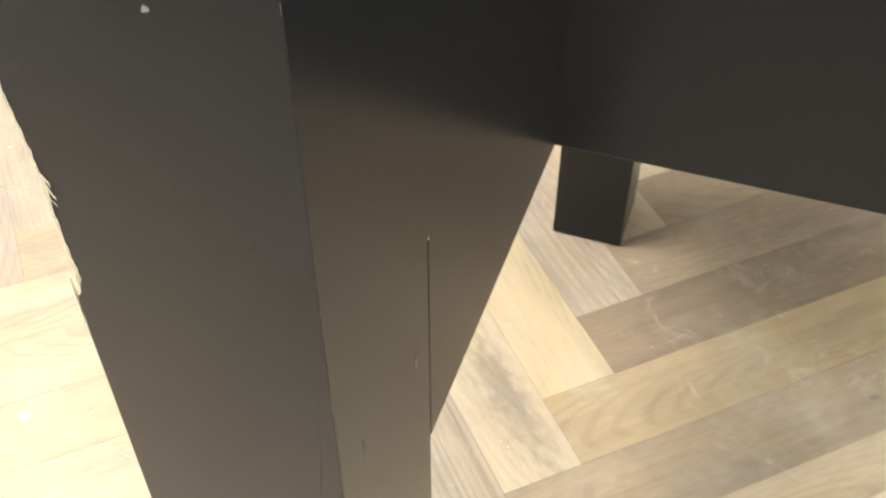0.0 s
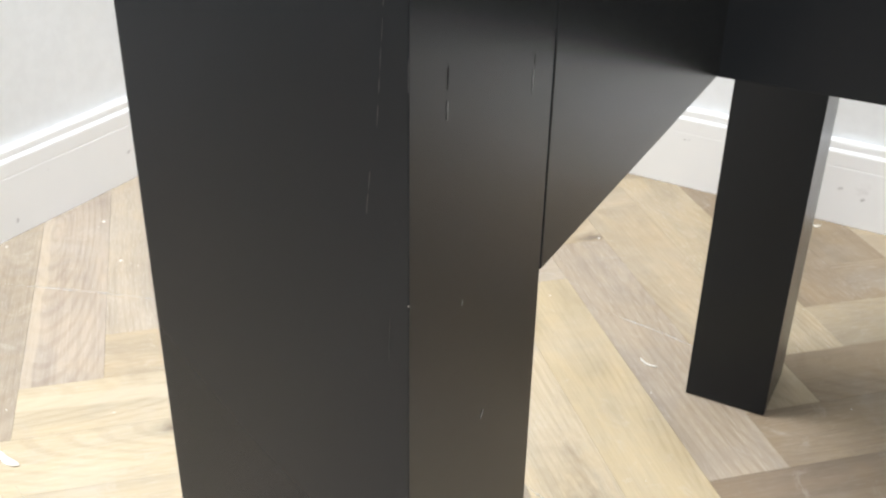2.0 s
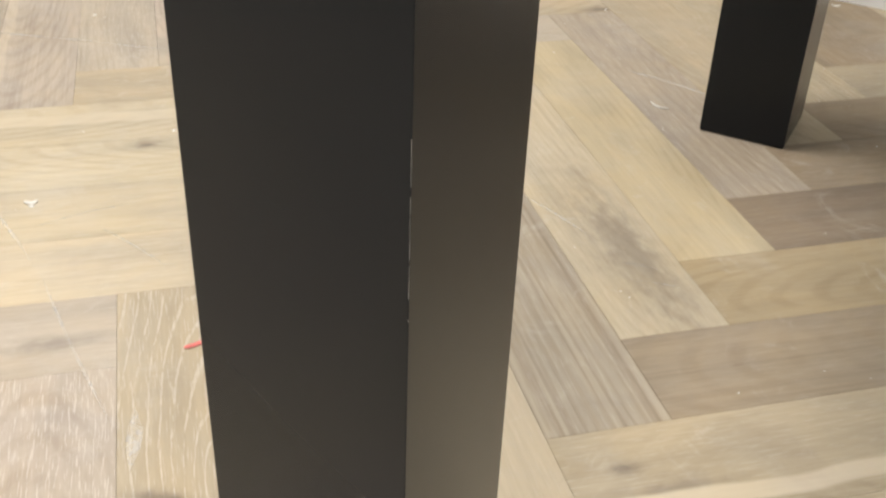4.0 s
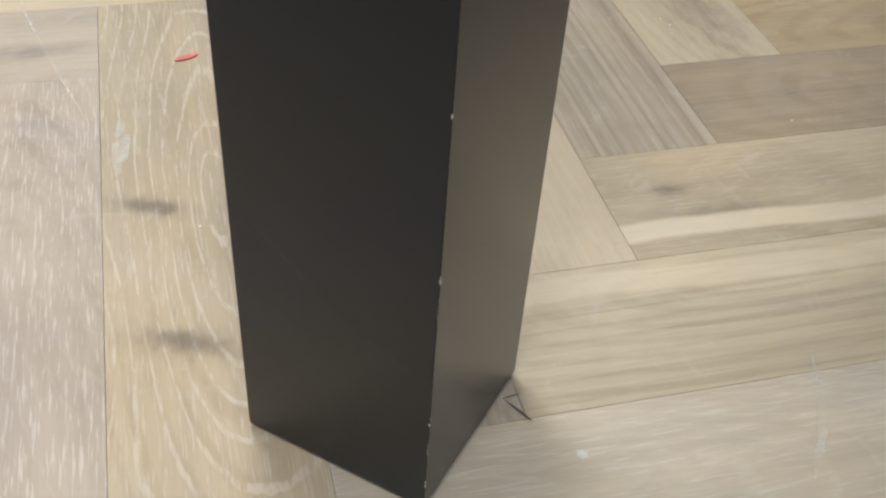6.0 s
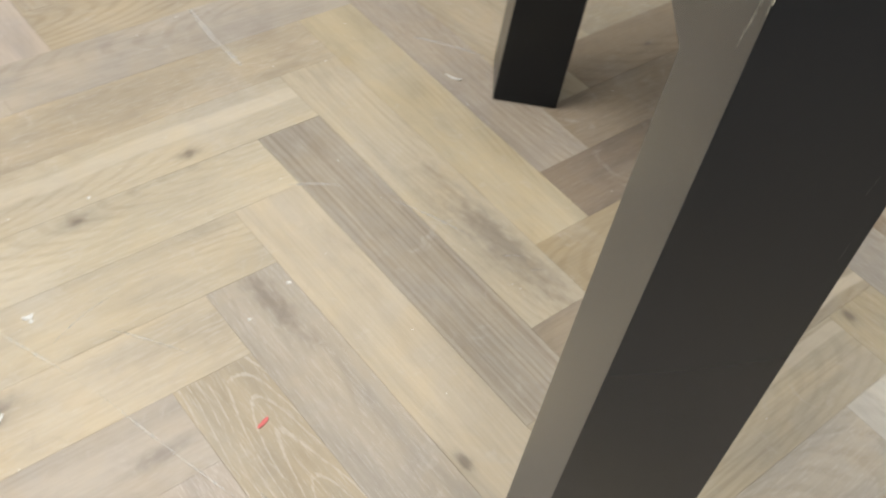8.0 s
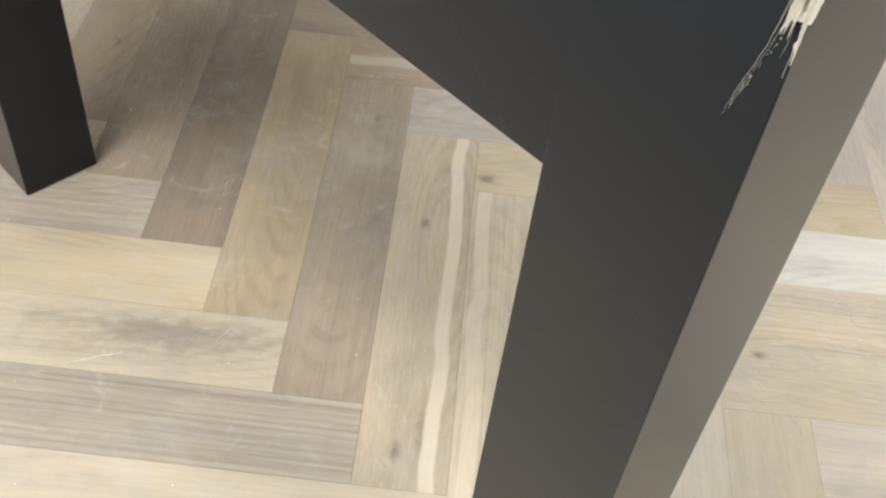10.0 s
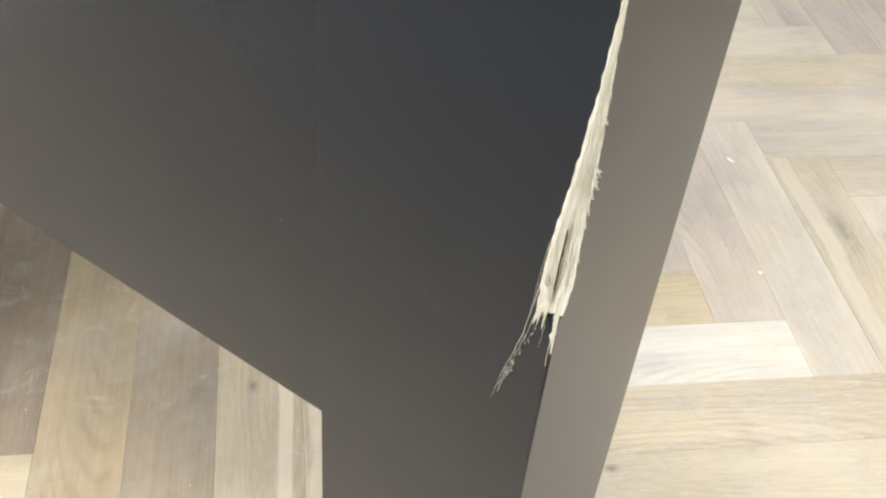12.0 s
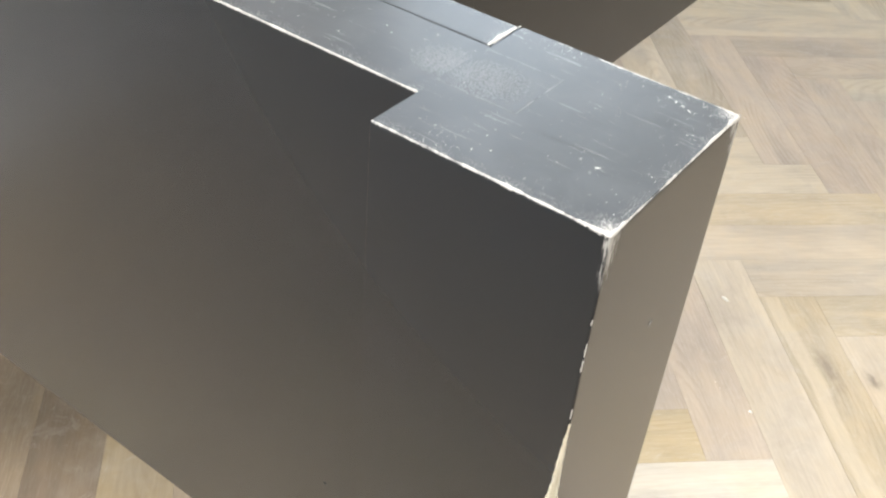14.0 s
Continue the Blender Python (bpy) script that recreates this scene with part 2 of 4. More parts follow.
def paint_dark(name="satin_charcoal_paint", block=None, top=0.0005, upright=0.0, corners=(), specks=0.0, smudge=None, lines=()):
    """Satin charcoal paint. block: x, x, y, y, z of a board whose edges have rubbed bare; top, upright: how wide;
    corners: x, y, reach, width, fall where more has gone; specks: how thickly the top is pricked; smudge: x, y, reach; lines: pale box outlines."""
    n = Nodes(name)
    p = n.coords()
    x, y, z = n.split(p)
    col = rgb(0.0170, 0.0194, 0.0230)
    rough = 0.27
    if block:
        x0, x1, y0, y1, z1 = block

        def gap(v, lo, hi):
            return n.math("MAXIMUM", n.math("MINIMUM", n.math("SUBTRACT", v, lo), n.math("SUBTRACT", hi, v)), 0.0)

        def dist(px, py, kx=1.0, ky=1.0):
            dx, dy = n.math("MULTIPLY", n.math("SUBTRACT", x, px), kx), n.math("MULTIPLY", n.math("SUBTRACT", y, py), ky)
            return n.math("SQRT", n.math("ADD", n.math("MULTIPLY", dx, dx), n.math("MULTIPLY", dy, dy)))

        dx, dy, dz = gap(x, x0, x1), gap(y, y0, y1), n.math("MAXIMUM", n.math("SUBTRACT", z1, z), 0.0)
        side = n.math("MINIMUM", dx, dy)
        other = n.math("MAXIMUM", dx, dy)
        # distance from the nearest edge of the block
        e_top = n.math("MAXIMUM", n.math("SUBTRACT", n.math("MAXIMUM", side, dz), 0.00030), 0.0)
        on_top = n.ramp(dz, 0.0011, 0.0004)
        long_ = n.noise(p, 95.0, 2.0, 0.6)
        mid = n.noise(p, 420.0, 3.0, 0.6)
        grit = n.noise(p, 1700.0, 3.0, 0.65)
        ragged = n.math("MULTIPLY", n.ramp(long_, 0.34, 0.66, 0.35, 1.6), n.math("MULTIPLY", n.ramp(mid, 0.28, 0.70, 0.5, 1.35), n.ramp(grit, 0.3, 0.7, 0.45, 1.5)))
        width = top
        for cx, cy, reach, wide, fall in corners:
            near = n.math("MULTIPLY", n.ramp(dist(cx, cy), reach, reach * 0.15), n.ramp(dz, fall, 0.0))
            width = n.math("ADD", width, n.math("MULTIPLY", near, wide))
        bare = n.ramp(n.math("DIVIDE", e_top, n.math("MULTIPLY", ragged, width)), 1.15, 0.75)
        # a haze of pricks beside the edges, and scrapes down from the top corners
        beside = n.math("MULTIPLY", n.ramp(e_top, 0.0055, 0.0), n.ramp(long_, 0.36, 0.62))
        bare = n.math("MAXIMUM", bare, n.math("MULTIPLY", n.math("MULTIPLY", n.math("MULTIPLY", beside, on_top), n.ramp(grit, 0.54, 0.70)), 0.55))
        if upright:
            scrape = n.noise(n.join(n.math("MULTIPLY", x, 1500.0), n.math("MULTIPLY", y, 1500.0), n.math("MULTIPLY", z, 150.0)), 1.0, 3.0, 0.65)
            reach_in = n.ramp(x, 0.0002, 0.0012, 0.0032, 0.0110)
            down = n.math("MULTIPLY", n.math("MULTIPLY", n.ramp(n.math("DIVIDE", other, reach_in), 1.0, 0.02), n.ramp(n.math("ADD", dz, n.math("MULTIPLY", other, 1.6)), 0.030, 0.001)), n.ramp(y, 0.02, 0.006))
            level = n.math("ADD", scrape, n.math("MULTIPLY", down, 0.20))
            bare = n.math("MAXIMUM", bare, n.math("MULTIPLY", n.ramp(level, 0.56, 0.72), n.ramp(down, 0.02, 0.5, 0.0, 0.75)))
            thin = n.math("MULTIPLY", n.math("MULTIPLY", n.ramp(long_, 0.55, 0.72), n.ramp(mid, 0.42, 0.64)), upright)
            bare = n.math("MAXIMUM", bare, n.ramp(n.math("DIVIDE", other, n.math("MAXIMUM", thin, 0.00001)), 1.1, 0.7))
        if specks:
            close = n.ramp(side, 0.020, 0.0005, 0.0, 1.0)
            prick = n.noise(n.join(n.math("MULTIPLY", x, 900.0), n.math("MULTIPLY", y, 700.0), 0.0), 1.0, 3.0, 0.6)
            here = n.ramp(n.noise(p, 55.0, 3.0, 0.6), 0.40, 0.70)
            level = n.math("ADD", prick, n.math("ADD", n.math("MULTIPLY", close, 0.05), n.math("MULTIPLY", here, 0.07)))
            bare = n.math("MAXIMUM", bare, n.math("MULTIPLY", n.ramp(level, 0.75 - specks, 0.82 - specks, 0.0, 0.8), on_top))
            # dry wipes along the grain of the top
            wipe = n.noise(n.join(n.math("MULTIPLY", x, 900.0), n.math("MULTIPLY", y, 28.0), 3.0), 1.0, 3.0, 0.6)
            bare = n.math("MAXIMUM", bare, n.math("MULTIPLY", n.math("MULTIPLY", n.ramp(wipe, 0.56, 0.74, 0.0, 0.15), here), on_top))
        if smudge:
            sx, sy, reach = smudge
            blot = n.math("MULTIPLY", n.ramp(dist(sx, sy, 1.0, 0.8), reach, 0.0), n.ramp(n.noise(n.join(n.math("MULTIPLY", x, 1300.0), n.math("MULTIPLY", y, 900.0), 1.0), 1.0, 4.0, 0.75), 0.36, 0.74))
            bare = n.math("MAXIMUM", bare, n.math("MULTIPLY", n.math("MULTIPLY", blot, on_top), 0.22))
        for lx0, lx1, ly0 in lines:
            mx, hx = (lx0 + lx1) / 2, (lx1 - lx0) / 2
            ax = n.math("SUBTRACT", n.math("ABSOLUTE", n.math("SUBTRACT", x, mx)), hx)
            ay = n.math("SUBTRACT", ly0, y)
            edge = n.math("ABSOLUTE", n.math("MAXIMUM", ax, ay))
            bare = n.math("MAXIMUM", bare, n.math("MULTIPLY", n.math("MULTIPLY", n.ramp(edge, 0.00026, 0.0001), n.ramp(n.noise(p, 150.0, 4.0, 0.7), 0.40, 0.64, 0.0, 0.28)), on_top))
        # dusty film whose blue paleness stands in for daylight reflected by the tops
        dust_sheen = n.ramp(n.noise(p, 38.0, 4.0, 0.6, 0.8), 0.35, 0.75, 0.055, 0.085)
        col = n.mix(n.math("MULTIPLY", dust_sheen, on_top), col, rgb(0.56, 0.61, 0.66))
        col = n.mix(bare, col, n.mix(grit, rgb(0.42, 0.41, 0.39), rgb(0.70, 0.69, 0.66)))
        rough = n.math("ADD", rough, n.math("MULTIPLY", bare, 0.12))
        # a coat on the tops, to strengthen the reflection there
        n.put(n.bsdf.inputs["Coat Weight"], n.math("MULTIPLY", on_top, 0.9))
        n.put(n.bsdf.inputs["Coat Roughness"], 0.46)
    facing = n.add("ShaderNodeLayerWeight")
    facing.inputs["Blend"].default_value = 0.5
    n.put(n.bsdf.inputs["IOR"], 2.06)
    return n.out(col, rough, 0.0, n.math("MULTIPLY_ADD", n.math("POWER", facing.outputs["Facing"], 1.7), 0.367, 0.0533))


def plain(name, colour, rough, noise_scale=40.0, spread=0.08, bump=0.05, dist=0.0005, spec=0.5, detail=4.0):
    n = Nodes(name)
    p = n.coords()
    v = n.noise(p, noise_scale, detail, 0.6)
    w = n.noise(p, noise_scale * 0.08, 3.0, 0.6)
    k = n.math("ADD", n.ramp(v, 0.3, 0.7, -spread, spread), n.ramp(w, 0.3, 0.7, 1 - spread, 1 + spread))
    col = n.mix(1.0, rgb(*colour), n.join(k, k, k), "MULTIPLY")
    n.bump(v, bump, dist)
    return n.out(col, n.ramp(v, 0.3, 0.7, rough - 0.05, rough + 0.05), 0.0, spec)


def skirting_paint():
    n = Nodes("white_satinwood_paint")
    p = n.coords()
    smear = n.ramp(n.noise(p, 16.0, 5.0, 0.7), 0.63, 0.78, 0.0, 0.40)
    cloud = n.noise(p, 5.0, 3.0, 0.6)
    col = n.mix(n.ramp(cloud, 0.3, 0.7), rgb(0.93, 0.94, 0.955), rgb(0.90, 0.915, 0.93))
    col = n.mix(smear, col, rgb(0.56, 0.56, 0.56))
    n.bump(n.noise(p, 260.0, 2.0), 0.04, 0.0004)
    return n.out(col, 0.35, 0.0, 0.5)


def split_wood():
    n = Nodes("raw_split_pine")
    x, y, z = n.split(n.coords())
    f = n.noise(n.join(n.math("MULTIPLY", x, 1500.0), n.math("MULTIPLY", y, 1500.0), n.math("MULTIPLY", z, 90.0)), 1.0, 4.0, 0.7)
    g = n.noise(n.coords(), 160.0, 4.0, 0.6)
    col = n.mix(n.ramp(f, 0.35, 0.65), rgb(0.68, 0.62, 0.47), rgb(0.86, 0.82, 0.68))
    col = n.mix(n.ramp(g, 0.55, 0.75, 0.0, 0.5), col, rgb(0.88, 0.86, 0.77))
    n.bump(f, 0.5, 0.0006)
    return n.out(col, 0.75, 0.0, 0.25)


PAINT = paint_dark()
# last corner: worn inner edge, widened to paint its lit rim
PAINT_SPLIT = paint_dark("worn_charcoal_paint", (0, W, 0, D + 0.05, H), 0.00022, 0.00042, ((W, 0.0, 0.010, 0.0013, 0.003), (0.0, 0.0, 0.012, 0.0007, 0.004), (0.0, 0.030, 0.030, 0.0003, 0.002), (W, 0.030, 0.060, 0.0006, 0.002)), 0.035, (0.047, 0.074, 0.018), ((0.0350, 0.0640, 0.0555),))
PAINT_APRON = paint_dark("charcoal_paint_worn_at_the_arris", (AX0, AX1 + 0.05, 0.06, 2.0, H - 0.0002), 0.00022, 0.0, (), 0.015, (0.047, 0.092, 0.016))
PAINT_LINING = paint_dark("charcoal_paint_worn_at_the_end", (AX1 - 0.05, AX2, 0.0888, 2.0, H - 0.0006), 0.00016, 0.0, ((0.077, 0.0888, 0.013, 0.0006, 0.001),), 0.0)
RAW = split_wood()
PRIMER = plain("bare_primer", (0.56, 0.55, 0.52), 0.7, 300.0, 0.12, 0.2)
SCRATCH = plain("dull_scratch", (0.045, 0.046, 0.048), 0.6, 300.0, 0.2, 0.2)
DENT = plain("pale_dent", (0.26, 0.26, 0.26), 0.6, 300.0, 0.2, 0.2)
CHIP = plain("grey_chip", (0.11, 0.11, 0.11), 0.6, 300.0, 0.2, 0.2)
SHADOWGAP = plain("shadow_gap_black", (0.008, 0.008, 0.008), 0.9, 90.0, 0.1)
WALL = plain("white_emulsion", (0.835, 0.860, 0.885), 0.85, 55.0, 0.018, 0.10, 0.0006, 0.25)
CEIL = plain("white_ceiling_emulsion", (0.80, 0.79, 0.77), 0.9, 55.0, 0.02, 0.08, 0.0006, 0.25)
SKIRT = skirting_paint()
SLAB = plain("grey_screed", (0.10, 0.085, 0.07), 0.95, 30.0, 0.1)
RED = plain("red_plastic_flake", (0.80, 0.20, 0.18), 0.5, 300.0, 0.1)
FLAKE = plain("white_paint_flake", (0.80, 0.78, 0.72), 0.6, 300.0, 0.08, 0.3)


def scuff():
    n = Nodes("chalky_scuff")
    p = n.coords()
    a = n.ramp(n.noise(p, 150.0, 4.0, 0.7), 0.30, 0.75, 0.05, 0.5)
    b = n.ramp(n.noise(p, 26.0, 2.0, 0.6), 0.35, 0.62, 0.25, 1.0)
    n.put(n.bsdf.inputs["Alpha"], n.math("MULTIPLY", a, b))
    return n.out(rgb(0.94, 0.93, 0.90), 0.8, 0.0, 0.3)


SCUFF = scuff()
SOOT = plain("dark_scuff", (0.10, 0.09, 0.08), 0.8, 500.0, 0.15, 0.3)
KNOCK = plain("grey_knock", (0.64, 0.645, 0.66), 0.6, 300.0, 0.12)
METAL = plain("white_lacquered_metal", (0.82, 0.82, 0.81), 0.35, 60.0, 0.02)


# ---- building helpers ----
def mesh_of(name, bm, material, smooth=False):
    bmesh.ops.recalc_face_normals(bm, faces=bm.faces)
    me = bpy.data.meshes.new(name)
    bm.to_mesh(me)
    bm.free()
    me.materials.append(material)
    for p in me.polygons:
        p.use_smooth = smooth
    return me


def part(name, bm, material, parent=None, label="", m=None, smooth=False):
    ob = new(name, mesh_of(name, bm, material, smooth))
    if m is not None:
        ob.matrix_basis = m
    if parent is not None:
        ob.parent = parent
    return tagged(ob, label)


def add_box(bm, x0, x1, y0, y1, z0, z1):
    v = [bm.verts.new((x, y, z)) for z in (z0, z1) for x, y in ((x0, y0), (x1, y0), (x1, y1), (x0, y1))]
    for f in ((3, 2, 1, 0), (4, 5, 6, 7), (0, 1, 5, 4), (1, 2, 6, 5), (2, 3, 7, 6), (3, 0, 4, 7)):
        bm.faces.new([v[i] for i in f])


def box(x0, x1, y0, y1, z0, z1, bevel=0.0, segments=2):
    bm = bmesh.new()
    add_box(bm, x0, x1, y0, y1, z0, z1)
    if bevel:
        bmesh.ops.bevel(bm, geom=bm.edges[:], offset=bevel, segments=segments, affect="EDGES", profile=0.6)
    return bm


# ---- room ----
def wall(name, x0, x1, y0, y1, z0=0.0, z1=TOP):
    ob = part(name, box(x0, x1, y0, y1, z0, z1), WALL, m=ROOM)
    return tagged(ob, "plain white painted plaster wall", "wall", kind="structure")


T = 0.12


def window(name):
    x0, x1, z0, z1 = WIN
    bm = bmesh.new()
    y0, y1, s = Y1 + 0.070, Y1 + 0.110, 0.05
    for box_ in ((x0, x0 + s, z0, z1), (x1 - s, x1, z0, z1), (x0 + s, x1 - s, z0, z0 + s), (x0 + s, x1 - s, z1 - s, z1), ((x0 + x1) / 2 - 0.02, (x0 + x1) / 2 + 0.02, z0 + s, z1 - s)):
        add_box(bm, box_[0], box_[1], y0, y1, box_[2], box_[3])
    ob = tagged(new(name), "white framed window over the floor", "window", kind="structure")
    ob.matrix_basis = ROOM
    part("window_frame", bm, METAL, ob)
    part("window_sill", box(x0 - 0.04, x1 + 0.04, Y1 - 0.03, Y1 + 0.068, z0 - 0.022, z0, 0.003), METAL, ob)


window("window_1")
wall("wall_west", X0 - T, X0, Y0 - T, Y1 + T, -0.10)
wall("wall_east", X1, X1 + T, Y0 - T, Y1 + T, -0.10)
bm = bmesh.new()
add_box(bm, X0, WIN[0], Y1, Y1 + T, -0.10, TOP)
add_box(bm, WIN[1], X1, Y1, Y1 + T, -0.10, TOP)
add_box(bm, WIN[0], WIN[1], Y1, Y1 + T, -0.10, WIN[2])
add_box(bm, WIN[0], WIN[1], Y1, Y1 + T, WIN[3], TOP)
tagged(part("wall_north", bm, WALL, m=ROOM), "plain white painted plaster wall with a window opening", "wall", kind="structure")
wall("wall_south", X0, X1, Y0 - T, Y0, -0.10)

bm = bmesh.new()
add_box(bm, X0 - T, X1 + T, Y0 - T, Y1 + T, TOP, TOP + 0.2)
tagged(part("ceiling", bm, CEIL, m=ROOM), "plain white painted ceiling with unseen, added round light panels", "ceiling", kind="structure")


def added_ceiling_panel(x, y):
    bm = bmesh.new()
    rings = []
    for r, z in ((0.283, TOP - 0.001), (0.300, TOP - 0.001), (0.300, TOP - 0.012), (0.295, TOP - 0.017), (0.283, TOP - 0.016)):
        rings.append([bm.verts.new((x + r * math.cos(a), y + r * math.sin(a), z)) for a in [i * math.tau / 32 for i in range(32)]])
    for a, b in zip(rings, rings[1:] + rings[:1]):
        for i in range(32):
            bm.faces.new((a[i], a[(i + 1) % 32], b[(i + 1) % 32], b[i]))
    ob = part("added_panel_rim", bm, METAL, m=ROOM, smooth=True)
    tagged(ob, "round white rim of an unseen, added ceiling light panel", "ceiling light", "ceiling lights")


# rims for the added lamps, unseen as well
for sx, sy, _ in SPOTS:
    added_ceiling_panel(sx, sy)

# skirting: flat face, small step, broad band, groove, rounded bead
PROFILE = [(0, 0), (0.0155, 0), (0.0155, 0.0868), (0.0149, 0.0876), (0.0149, 0.0884), (0.0155, 0.0892), (0.0155, 0.1085), (0.0145, 0.1105),
           (0.0112, 0.1122), (0.0105, 0.1138), (0.0112, 0.1150), (0.0112, 0.1218), (0.0102, 0.1238), (0.0078, 0.1249), (0, 0.125)]


def skirting(name, start, end, inward, trim0, trim1):
    """A run of skirting from start to end along a wall; trim: how much the profile is mitred back at each end."""
    bm = bmesh.new()
    s, e, n = Vector(start), Vector(end), Vector(inward)
    along = (e - s).normalized()
    ends = []
    for base, trim, sign in ((s, trim0, 1), (e, trim1, -1)):
        ring = []
        for d, z in PROFILE:
            p = base + n * d + along * sign * d * trim
            ring.append(bm.verts.new((p.x, p.y, z + 0.0006)))
        ends.append(ring)
    k = len(PROFILE)
    for i in range(k):
        bm.faces.new((ends[0][i], ends[0][(i + 1) % k], ends[1][(i + 1) % k], ends[1][i]))
    bm.faces.new(ends[0])
    bm.faces.new(ends[1])
    return tagged(part(name, bm, SKIRT, m=ROOM), "white painted moulded skirting board, scuffed", "skirting board", kind="structure")


board_w = skirting("baseboard_west", (X0, Y1, 0), (X0, Y0, 0), (1, 0, 0), 1, 1)
board_n = skirting("baseboard_north", (X0, Y1, 0), (X1, Y1, 0), (0, -1, 0), 1, 1)
skirting("baseboard_east", (X1, Y1, 0), (X1, Y0, 0), (-1, 0, 0), 1, 1)
skirting("baseboard_south", (X0, Y0, 0), (X1, Y0, 0), (0, 1, 0), 1, 1)


# ---- charcoal worktop frame ----
BY = 0.774                          # front of the far leg
LOW, LOW_OUT = 0.5310, 0.5385          # underside of the lining and of the apron
RAIL_Y, RAIL_T, RAIL_X1, RAIL_LOW = 0.309, 0.021, 1.51, 0.5300   # cross rail: front, thickness, length, underside

frame_thing = tagged(new("table_frame"), "charcoal painted wooden table frame without a top, one corner leg split", "table frame")


def rounded_ring(x0, x1, y0, y1, r, back_r, segs=3):
    """Outline of a leg; back_r: rounding where the apron closes against it."""
    pts = []
    for sx, sy, a0 in ((1, 0, -90), (1, 1, 0), (0, 1, 90), (0, 0, 180)):
        r_here = back_r if sx == 0 and sy == 1 else r if sx == 0 else r / 2
        cx, cy = (x1 - r_here if sx else x0 + r_here), (y1 - r_here if sy else y0 + r_here)
        for i in range(segs + 1):
            a = radians(a0 + 90 * i / segs)
            pts.append((cx + r_here * math.cos(a), cy + r_here * math.sin(a)))
    return pts


def stack(bm, levels):
    """Closes a tube through rings of equal length; each level: z and its points."""
    rings = [[bm.verts.new((x, y, z)) for x, y in pts] for z, pts in levels]
    k = len(rings[0])
    for a, b in zip(rings, rings[1:]):
        for i in range(k):
            bm.faces.new((a[i], a[(i + 1) % k], b[(i + 1) % k], b[i]))
    bm.faces.new(rings[0][::-1])
    bm.faces.new(rings[-1])


def lerp(table, z):
    for (za, a), (zb, b) in zip(table, table[1:]):
        if za <= z <= zb:
            return a + (b - a) * (z - za) / (zb - za)
    return 0.0


# the split in the corner: how far it bites into the outer (y) and the front (x) face, by height
BITE_Y = [(0.666, 0.0005), (0.686, 0.0022), (0.690, 0.0064), (0.697, 0.0068), (0.707, 0.0065), (0.719, 0.0056), (0.733, 0.0040), (0.748, 0.0026), (0.761, 0.0019), (0.776, 0.0012), (0.790, 0.0008), (0.797, 0.0003)]
BITE_X = [(0.666, 0.0004), (0.686, 0.0010), (0.692, 0.0034), (0.697, 0.0050), (0.709, 0.0042), (0.724, 0.0036), (0.735, 0.0044), (0.746, 0.0034), (0.760, 0.0022), (0.771, 0.0012), (0.797, 0.0003)]


def leg_levels(split):
    levels = []
    zs = [0.0, 0.0015, 0.003] + [0.03 * i for i in range(1, 22)]
    zs += [0.666 + 0.0035 * i for i in range(38)] + [0.82, 0.845] if split else [0.7, 0.75, 0.8, 0.84]
    zs += [H - 0.0020, H - 0.0006, H]
    rng = random.Random(4)
    for z in sorted(zs):
        inset = {0.0: 0.0016, 0.0015: 0.0004, H: 0.0006, H - 0.0006: 0.00015}.get(z, 0.0)
        pts = rounded_ring(inset, W - inset, inset, D - inset, 0.0008, 0.00025 if split else 0.0008)
        if split and 0.666 <= z <= 0.7956:
            by = max(0.0007, lerp(BITE_Y, z)) + rng.uniform(-0.0002, 0.0002)
            bx = max(0.0007, lerp(BITE_X, z)) + rng.uniform(-0.0002, 0.0003)
            # the last four points lie round the split corner
            pts[-4:] = [(0.0, by), (bx * 0.60, by * 1.0), (bx * 1.0, by * 0.60), (bx, 0.0)]
        levels.append((z, pts))
    return levels


def leg(m, split):
    bm = bmesh.new()
    stack(bm, leg_levels(split))
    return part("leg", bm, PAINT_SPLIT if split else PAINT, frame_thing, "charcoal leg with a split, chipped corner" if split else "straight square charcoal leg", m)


leg_a = leg(pose(0, 0, 0), True)
leg(pose(0, BY, 0), False)
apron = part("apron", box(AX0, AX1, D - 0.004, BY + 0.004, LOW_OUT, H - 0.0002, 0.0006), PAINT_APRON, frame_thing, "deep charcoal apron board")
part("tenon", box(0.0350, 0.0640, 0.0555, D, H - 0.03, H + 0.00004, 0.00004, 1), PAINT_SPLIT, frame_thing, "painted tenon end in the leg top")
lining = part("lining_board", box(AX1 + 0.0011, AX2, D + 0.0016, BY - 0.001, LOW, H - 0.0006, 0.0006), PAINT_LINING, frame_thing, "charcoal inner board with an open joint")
rail = part("long_rail", box(-0.0012, RAIL_X1, 0.0, RAIL_T, RAIL_LOW, H - 0.0008, 0.0010), PAINT, frame_thing, "long charcoal cross rail", pose(AX2, RAIL_Y, 0, 0, 0, 0.5))
# near-black strip that paints the shade inside the open joint
part("joint_gap", box(AX1 + 0.0002, AX1 + 0.0012, D + 0.002, BY - 0.002, LOW_OUT + 0.004, H - 0.004), SHADOWGAP, frame_thing)

part("paint_fill", box(AX1 + 0.0016, AX2 + 0.00012, D - 0.0010, D + 0.0030, 0.660, H - 0.0007), PAINT, frame_thing, "paint bridging the joint")


# ---- wear on the frame ----
def ribbon(bm, sections):
    """A strip through cross sections of equal length."""
    rows = [[bm.verts.new(p) for p in s] for s in sections]
    for a, b in zip(rows, rows[1:]):
        for i in range(len(a) - 1):
            bm.faces.new((a[i], a[i + 1], b[i + 1], b[i]))


